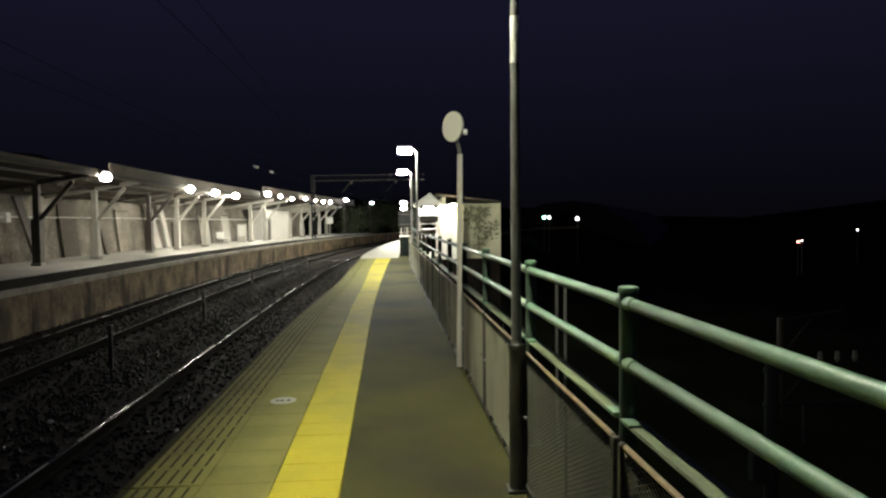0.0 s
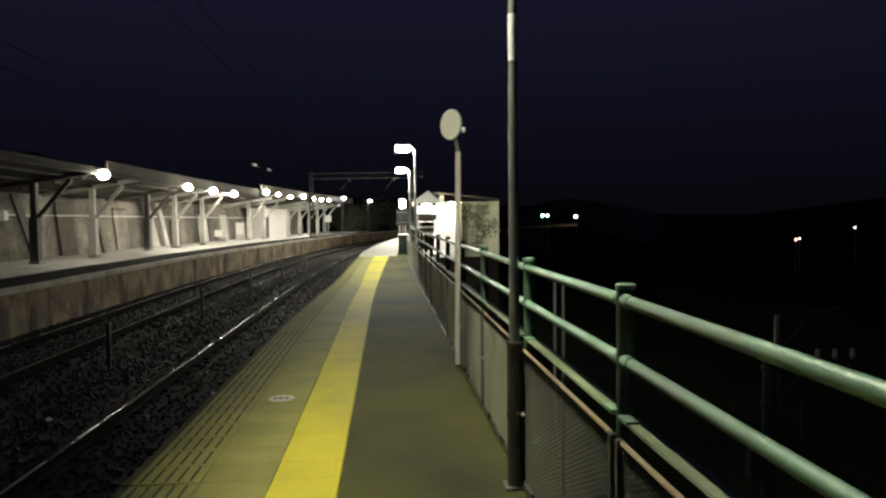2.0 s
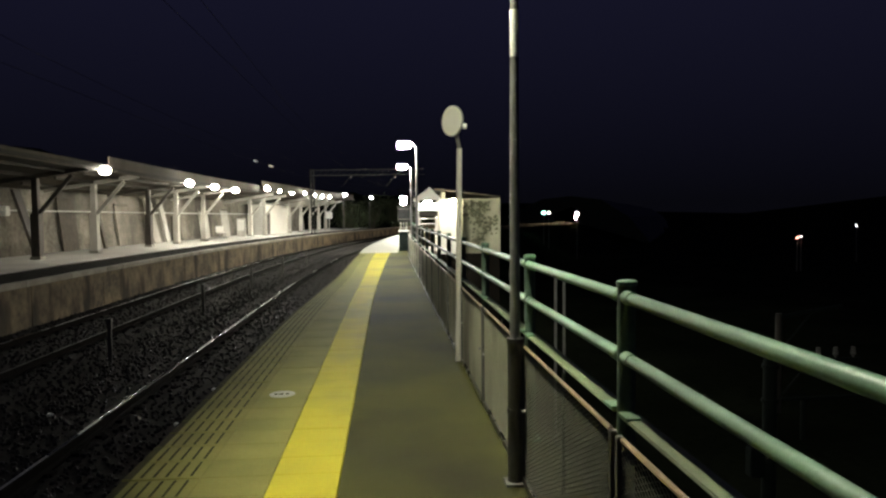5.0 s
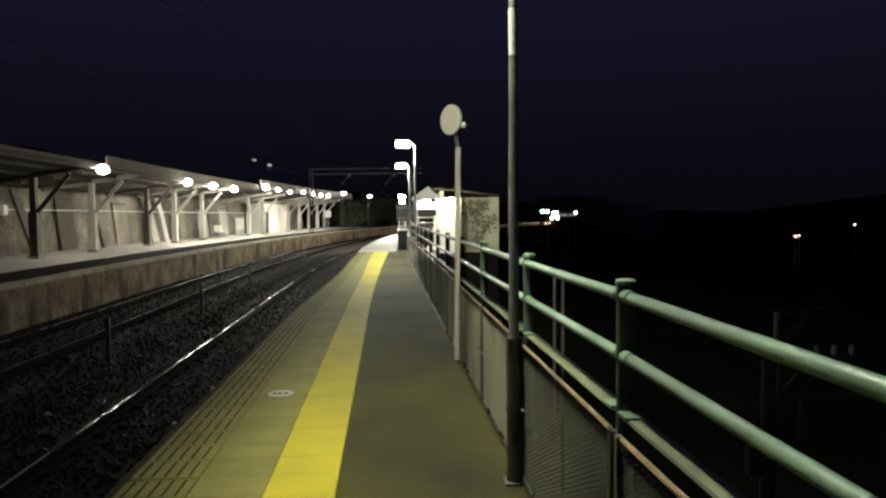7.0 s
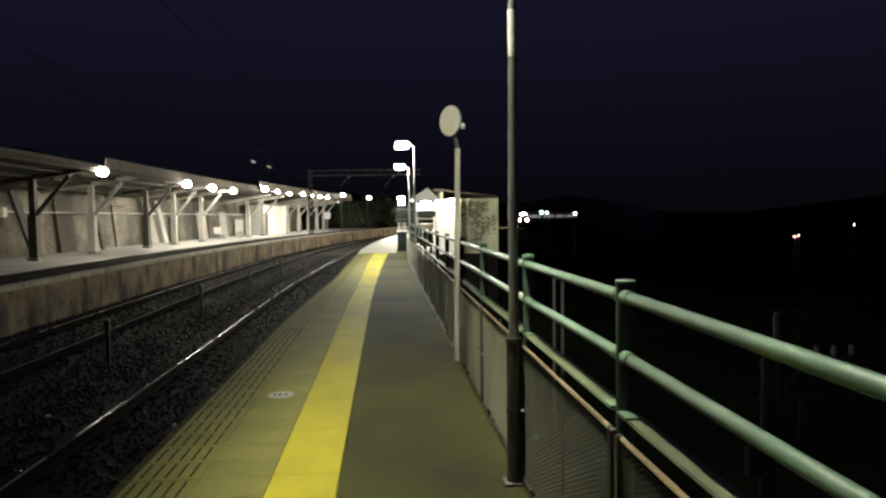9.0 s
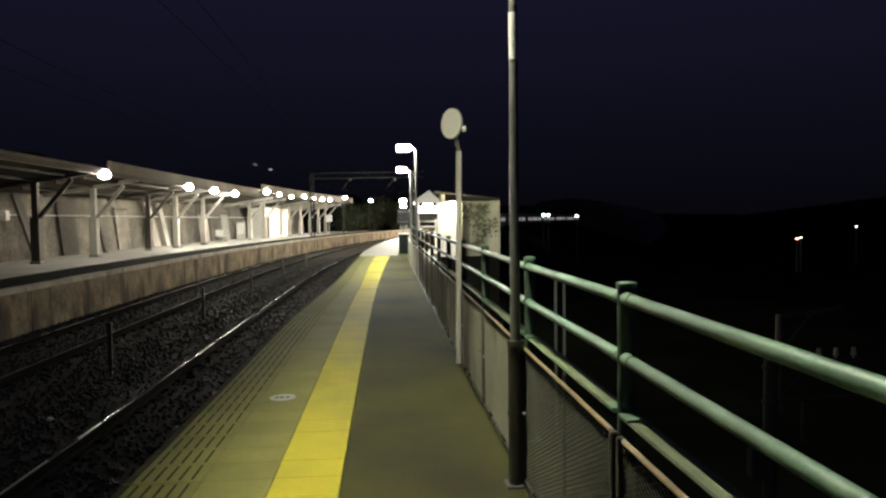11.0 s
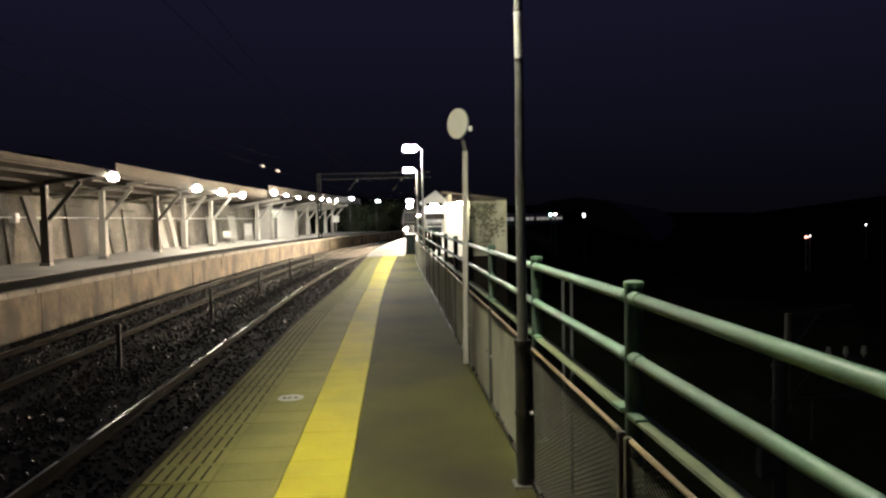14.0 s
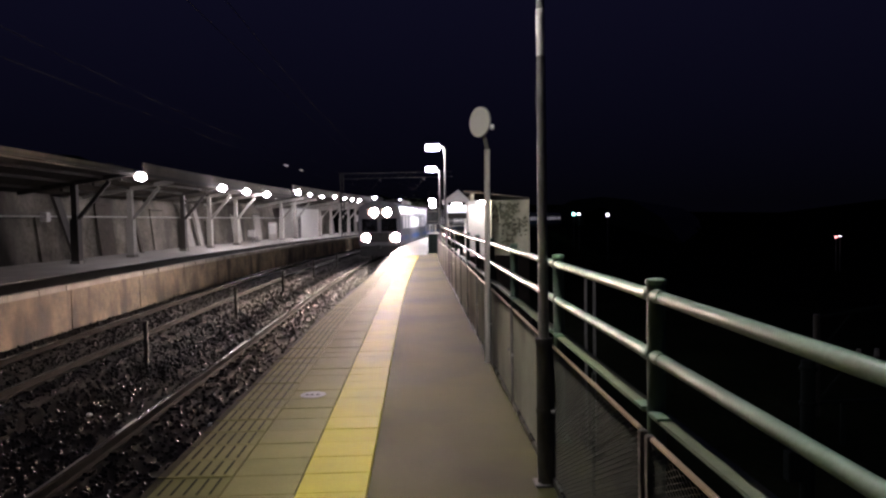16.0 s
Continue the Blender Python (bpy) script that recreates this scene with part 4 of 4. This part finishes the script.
for u in TRACKS:
    t = thing("overhead_wire", Matrix(), "thin overhead contact wires above a track", "cable", "overhead wires")
    off, up = (-0.3, 0.2) if u < -5 else (0.0, 0.0)
    for z, nm in ((4.45 + up, "contact_wire"), (5.4 + up, "messenger_wire")):
        bm = B()
        for i in range(40):
            a, b = -15 + 5 * i, -10 + 5 * i
            sag = lambda s: z - (0.5 * (1 - ((s % 43) / 21.5 - 1) ** 2) if nm == "messenger_wire" else 0)
            rod(bm, at(a, u + off, sag(a)), at(b, u + off, sag(b)), 0.006, 4)
        wire = part(nm, bm, BLACK, t)
        if nm == "contact_wire" and u < -5:
            for a in (35.5, 39.0):
                bm = B()
                for k in range(4):
                    rod(bm, at(a + 0.16 * k, u + off, z + 0.02), at(a + 0.16 * k + 0.13, u + off, z + 0.02), 0.055, 12)
                part("insulator", bm, WHITE, wire, "white porcelain insulator", True)

# ---------------------------------------------------------------- valley side
def build_utility_pole():
    t = thing("utility_pole", pose(7.8, 12.5, -8.6), "dim grey utility pole with two braced crossarms below the railing", "utility pole")
    bm = B()
    rod(bm, (-0.16, 0, 0), (-0.16, 0, 7.3), 0.15, 12, 0.13)
    part("pole", bm, BOARDDARK, t, smooth=True)
    bm = B()
    rod(bm, (0, 0, 6.2), (0, 0, 8.2), 0.07, 10, 0.06)
    part("extension_tube", bm, DULLSTEEL, t, smooth=True)
    for z in (6.4, 7.1):
        bm = B()
        rod(bm, (-0.16, 0, z), (-0.16, 0, z + 0.08), 0.165, 12)
        bx(bm, -0.08, 0.08, -0.05, 0.05, z, z + 0.08)
        part("clamp", bm, BOARDDARK, t)
    for p, q in (((0, 0, 8.13), (1.33, 0, 8.33)), ((0, 0, 7.24), (1.75, 0, 7.24)), ((-0.1, 0, 6.45), (1.8, 0, 6.48))):
        bm = B()
        rod(bm, p, q, 0.04, 8)
        part("crossarm", bm, BOARDDARK, t)
    for p, q in (((0, 0, 7.4), (0.72, 0, 8.23)), ((0.05, 0, 6.5), (0.7, 0, 7.24))):
        bm = B()
        rod(bm, p, q, 0.022, 6)
        part("brace", bm, BOARDDARK, t)
    for x in (0.85, 1.22, 1.6):
        bm = B()
        rod(bm, (x, 0, 7.27), (x, 0, 7.33), 0.02, 8)
        for k in range(3):
            rod(bm, (x, 0, 7.33 + 0.06 * k), (x, 0, 7.37 + 0.06 * k), 0.055 - 0.006 * k, 10)
        part("insulator", bm, POLEDARK, t, "dim grey porcelain insulator")
    bm = B()
    rod(bm, (0.55, 0, 5.6), (0.55, 0, 6.44), 0.05, 8)
    part("drop_tube", bm, BOARDDARK, t)
    bm = B()
    bx(bm, -0.60, -0.30, -0.12, 0.12, 4.9, 5.5)
    soften(bm, 0.02)
    part("switch_box", bm, BOARDDARK, t)


build_utility_pole()


# thin posts standing on the bank below the railing
for x in (2.33, 2.45):
    t = thing("bank_post", pose(x, 9.0, -7.0), "thin dim steel post on the river bank", "post", "posts on the bank")
    bm = B()
    rod(bm, (0, 0, 0), (0, 0, 7.75), 0.02, 8)
    part("tube", bm, POLEGREY, t, smooth=True)
    bm = B()
    rod(bm, (0, 0, 7.751), (0, 0, 7.78), 0.028, 8)
    part("cap", bm, POLEGREY, t)


def far_lamp(p, ground, material, r, label):
    t = thing("distant_lamp", pose(p[0], p[1], ground), label, "lamp", "distant lamps")
    bm = B()
    rod(bm, (0, 0, 0), (0, 0, p[2] - ground), 0.08, 6)
    part("pole", bm, POLEDARK, t)
    bm = B()
    ball(bm, (0, 0, p[2] - ground), r)
    part("globe", bm, material, t, "glowing globe", True)


far_lamp((36.0, 150.0, 2.33), -8.5, LAMPGREEN, 0.36, "far greenish lamp across the valley")
far_lamp((37.2, 150.0, 2.32), -8.5, LAMPPALE, 0.30, "far white lamp across the valley")
far_lamp((43.9, 150.0, 2.01), -8.5, LAMPPALE, 0.36, "far white lamp across the valley")
far_lamp((71.8, 110.0, -2.61), -8.5, LAMPRED, 0.20, "far dim reddish lamp in the valley")
far_lamp((72.5, 110.0, -2.42), -8.5, LAMPPALE, 0.12, "far dim pale lamp in the valley")
far_lamp((97.9, 130.0, -1.03), -8.5, LAMPPALE, 0.15, "far dim lamp on the hillside")

# pale litter lying on the ballast
for s, u, r in ((7.2, -2.55, 0.05), (8.6, -2.75, 0.03), (10.3, -2.7, 0.045), (9.2, -4.6, 0.04)):
    t = thing("litter", spot(s, u, -1.04), "crumpled pale litter lying on the ballast", "litter", "litter")
    bm = B()
    bmesh.ops.create_icosphere(bm, subdivisions=2, radius=r)
    for v in bm.verts:
        v.co *= 1 + 0.35 * noise.noise(v.co * 40 + Vector((s, 0, 0)))
        v.co.z *= 0.6
    part("scrap", bm, WHITE, t)

# ---------------------------------------------------------------- trees past the far platform
def build_tree(seed, m):
    rnd = random.Random(seed)
    t = thing("tree", m, "dim leafy tree beside the line past the far platform", "tree", "trees past the platform")
    h = rnd.uniform(2.4, 3.2)
    bm = B()
    top = Vector((rnd.uniform(-0.3, 0.3), rnd.uniform(-0.3, 0.3), h))
    rod(bm, (0, 0, -0.3), top, 0.17, 9, 0.11)
    tips = []
    for i in range(8):
        a = i * 0.785 + rnd.uniform(-0.3, 0.3)
        r = rnd.uniform(0.9, 2.1)
        tip = top + Vector((r * math.cos(a), r * math.sin(a), rnd.uniform(0.3, 2.9)))
        mid = top * 0.82 + (tip - top) * 0.45 + Vector((0, 0, -0.15))
        rod(bm, top * 0.82, mid, 0.075, 6, 0.05)
        rod(bm, mid, tip, 0.05, 6, 0.02)
        tips += [mid, tip]
    part("trunk", bm, TIMBER, t)
    vs, fs = [], []
    for c in tips + [top + Vector((0, 0, 1.6))]:
        spread = rnd.uniform(0.45, 0.85)
        for i in range(75):
            p = c + Vector((rnd.gauss(0, spread), rnd.gauss(0, spread), rnd.gauss(0, spread * 0.7)))
            q = Euler((rnd.uniform(0, 6.3), rnd.uniform(0, 6.3), rnd.uniform(0, 6.3))).to_matrix()
            k = rnd.uniform(0.09, 0.19)
            n = len(vs)
            for x, y, z in ((-k, 0, 0), (0, -0.55 * k, 0.12 * k), (k * 1.2, 0, 0), (0, 0.55 * k, 0.12 * k)):
                vs.append(p + q @ Vector((x, y, z)))
            fs += [(n, n + 1, n + 2), (n, n + 2, n + 3)]
    me = bpy.data.meshes.new("crown")
    me.from_pydata(vs, [], fs)
    me.materials.append(TREELEAF)
    ob = new("crown", me)
    ob.parent = t
    tagged(ob, "", "", "", "stuff")
    return t


TREES = [build_tree(31 + i, spot(s, u, -1.45)) for i, (s, u) in enumerate(((88.0, -12.6), (93.0, -15.0), (98.5, -12.4)))]
for i, (s, u) in enumerate(((104.0, -14.2), (109.0, -12.3), (115.0, -13.6), (121.0, -12.5), (128.0, -13.4), (136.0, -12.6), (146.0, -12.2), (156.0, -11.9))):
    copy_thing(TREES[i % 3], spot(s, u, -1.45, 70.0 * i))

# ---------------------------------------------------------------- the hill that hides the line
def build_tunnel():
    """Made-up hill over the line, blocking the train's light before it emerges."""
    out = [(-40, -9), (-26, 3), (-14, 8), (-3, 9), (8, 7.5), (18, 1), (26, -9)]
    bore = [(-0.2, -1.3), (-0.2, 2.6), (-1.2, 4.4), (-3.1, 5.1), (-5.0, 4.4), (-9.6, 2.6), (-9.6, -1.3)]
    bm = sweep(B(), out + bore, 256, 620, 12)
    for f in bm.faces:
        c = f.calc_center_median()
        f.material_index = 1 if abs(f.normal.z) < 2 and all(v.co.z < 5.2 for v in f.verts) and len(f.verts) == 4 and min(v.co.z for v in f.verts) > -2 else 0
    structure("blocking_hill", bm, [FOLIAGE, BOREBLACK], "added dark hill that hides the train and its light", "hill")


build_tunnel()

# ---------------------------------------------------------------- train
# lenses sit in deep made-up wells that narrow the beam
WELL = 0.28
# the lower pair is added to fill out the blaze
HEADLIGHTS = ((-0.42, 3.0), (0.42, 3.0), (-0.95, 1.42), (0.95, 1.42))


def car_shell(bm, y0, y1, wells=()):
    prof = [(-1.36, 0.95), (-1.38, 1.1), (-1.38, 2.9), (-1.3, 3.35), (-0.9, 3.6), (0, 3.7), (0.9, 3.6), (1.3, 3.35), (1.38, 2.9), (1.38, 1.1), (1.36, 0.95)]
    a = [bm.verts.new((x, y0, z)) for x, z in prof]
    b = [bm.verts.new((x, y1, z)) for x, z in prof]
    k = len(prof)
    for i in range(k):
        bm.faces.new((a[i], a[(i + 1) % k], b[(i + 1) % k], b[i]))
    bm.faces.new(a)
    if wells:
        rims = [bm.edges.get((b[i], b[(i + 1) % k])) for i in range(k)]
        for x, z in wells:
            c = [bm.verts.new((x + WELL * 1.15 * math.cos(j * math.pi / 12), y1, z + WELL * math.sin(j * math.pi / 12))) for j in range(24)]
            rims += [bm.edges.new((c[j], c[(j + 1) % 24])) for j in range(24)]
        bmesh.ops.triangle_fill(bm, edges=rims, use_beauty=True)
    else:
        bm.faces.new(b[::-1])
    bmesh.ops.recalc_face_normals(bm, faces=list(bm.faces))


def build_car(lead):
    name = "leading_train_car" if lead else "train_car"
    t = thing(name, Matrix(), "leading train car with blazing warm headlights" if lead else "grey commuter train car with lit windows", "train car", "cars of the train")
    bm = B()
    car_shell(bm, -9.7, 9.7, HEADLIGHTS if lead else ())
    part("body", bm, CARBODY, t)
    for x in (-1, 1):
        bm = B()
        bx(bm, x * 1.381, x * 1.392, -9.6, 9.6, 1.2, 1.5)
        part("side_band", bm, CARBLUE, t, "blue side band")
        for y in (-7.4, -5.7, -2.2, -0.6, 1.0, 2.6, 6.0, 7.7):
            bm = B()
            bx(bm, x * 1.381, x * 1.395, y - 0.6, y + 0.6, 1.95, 2.75)
            part("window", bm, WINDOWLIT, t, "lit window")
        for y in (-4.0, 4.3):
            bm = B()
            bx(bm, x * 1.381, x * 1.397, y - 0.65, y + 0.65, 1.05, 2.85)
            door = part("door", bm, CARBODY, t)
            for k in (-0.32, 0.32):
                bm = B()
                bx(bm, x * 1.3975, x * 1.404, y + k - 0.2, y + k + 0.2, 1.95, 2.7)
                part("door_window", bm, WINDOWLIT, door)
    bm = B()
    bx(bm, -1.2, 1.2, -8.5, 8.5, 0.45, 0.948)
    part("underframe", bm, CARUNDER, t)
    bm = B()
    bx(bm, -0.7, 0.7, -3, 3, 3.68, 3.95)
    soften(bm, 0.08)
    part("roof_unit", bm, CARUNDER, t)
    for y in (-6.7, 6.7):
        bm = B()
        for x in (-0.95, 0.95):
            bx(bm, x - 0.1, x + 0.1, y - 1.5, y + 1.5, 0.35, 0.6)
        bx(bm, -0.9, 0.9, y - 0.2, y + 0.2, 0.35, 0.55)
        bogie = part("bogie", bm, CARUNDER, t)
        for k in (-1.0, 1.0):
            for x in (-0.79, 0.79):
                bm = B()
                rod(bm, (x - 0.06, y + k, 0.43), (x + 0.06, y + k, 0.43), 0.43, 24)
                part("wheel", bm, CARUNDER, bogie)
    if lead:
        bm = B()
        bx(bm, -1.15, -0.12, 9.705, 9.73, 1.8, 2.62)
        bx(bm, 0.12, 1.15, 9.705, 9.73, 1.8, 2.62)
        part("windscreen", bm, GLASSDARK, t, "dark cab windscreen")
        bm = B()
        bx(bm, -0.6, 0.6, 9.705, 9.725, 1.15, 1.75)
        part("front_band", bm, CARUNDER, t)
        for x, hz in HEADLIGHTS:
            bm = B()
            ring = [(WELL + 0.03, 9.703), (WELL + 0.03, 9.73), (WELL, 9.73), (WELL, 8.33), (WELL + 0.03, 8.33)]
            loops = [[bm.verts.new((x + 1.15 * r * math.cos(k * math.pi / 12), y, hz + r * math.sin(k * math.pi / 12))) for k in range(24)] for r, y in ring]
            for a, b in zip(loops, loops[1:]):
                for k in range(24):
                    bm.faces.new((a[k], a[(k + 1) % 24], b[(k + 1) % 24], b[k]))
            bmesh.ops.recalc_face_normals(bm, faces=list(bm.faces))
            lamp = part("headlight", bm, BLACK, t, "deep black well with a raised rim, added to narrow the beam")
            bm = B()
            rod(bm, (x, 8.335, hz), (x, 8.35, hz), WELL - 0.008, 24)
            part("lens", bm, HEADLIGHT, lamp, "blazing warm lens")
        bm = B()
        bx(bm, -1.25, 1.25, 9.5, 9.95, 0.3, 0.93)
        soften(bm, 0.06)
        part("pilot", bm, CARUNDER, t)
        bm = B()
        bx(bm, -0.15, 0.15, 9.955, 10.35, 0.75, 1.0)
        part("coupler", bm, CARUNDER, t)
    for ob in t.children_recursive:
        ob.data.transform(Matrix.Diagonal((0.95, 1, 1, 1)))      # a narrow loading gauge
    return t


LEAD = build_car(True)
CARS = [LEAD, build_car(False)]
for i in range(5):
    CARS.append(copy_thing(CARS[1], Matrix()))


def train_front(t):
    d = 16.0 - t
    return 40.5 + 17.5 * d + 0.315 * d * d


# ---------------------------------------------------------------- pieces of paving and walls
build_tiles()
build_platform_wall()


def motions():
    for i, car in enumerate(CARS):
        rows = []
        for k in range(33):
            t = 0.5 * k
            s = train_front(t) + 9.7 + 20.2 * i
            a, b = at(s - 6.7, TRACKS[0], ZR), at(s + 6.7, TRACKS[0], ZR)
            d = a - b
            c = (a + b) / 2
            rows.append((t, pose(c.x, c.y, c.z, 0, 0, math.degrees(math.atan2(-d.x, d.y)))))
        walk(car, rows)


motions()
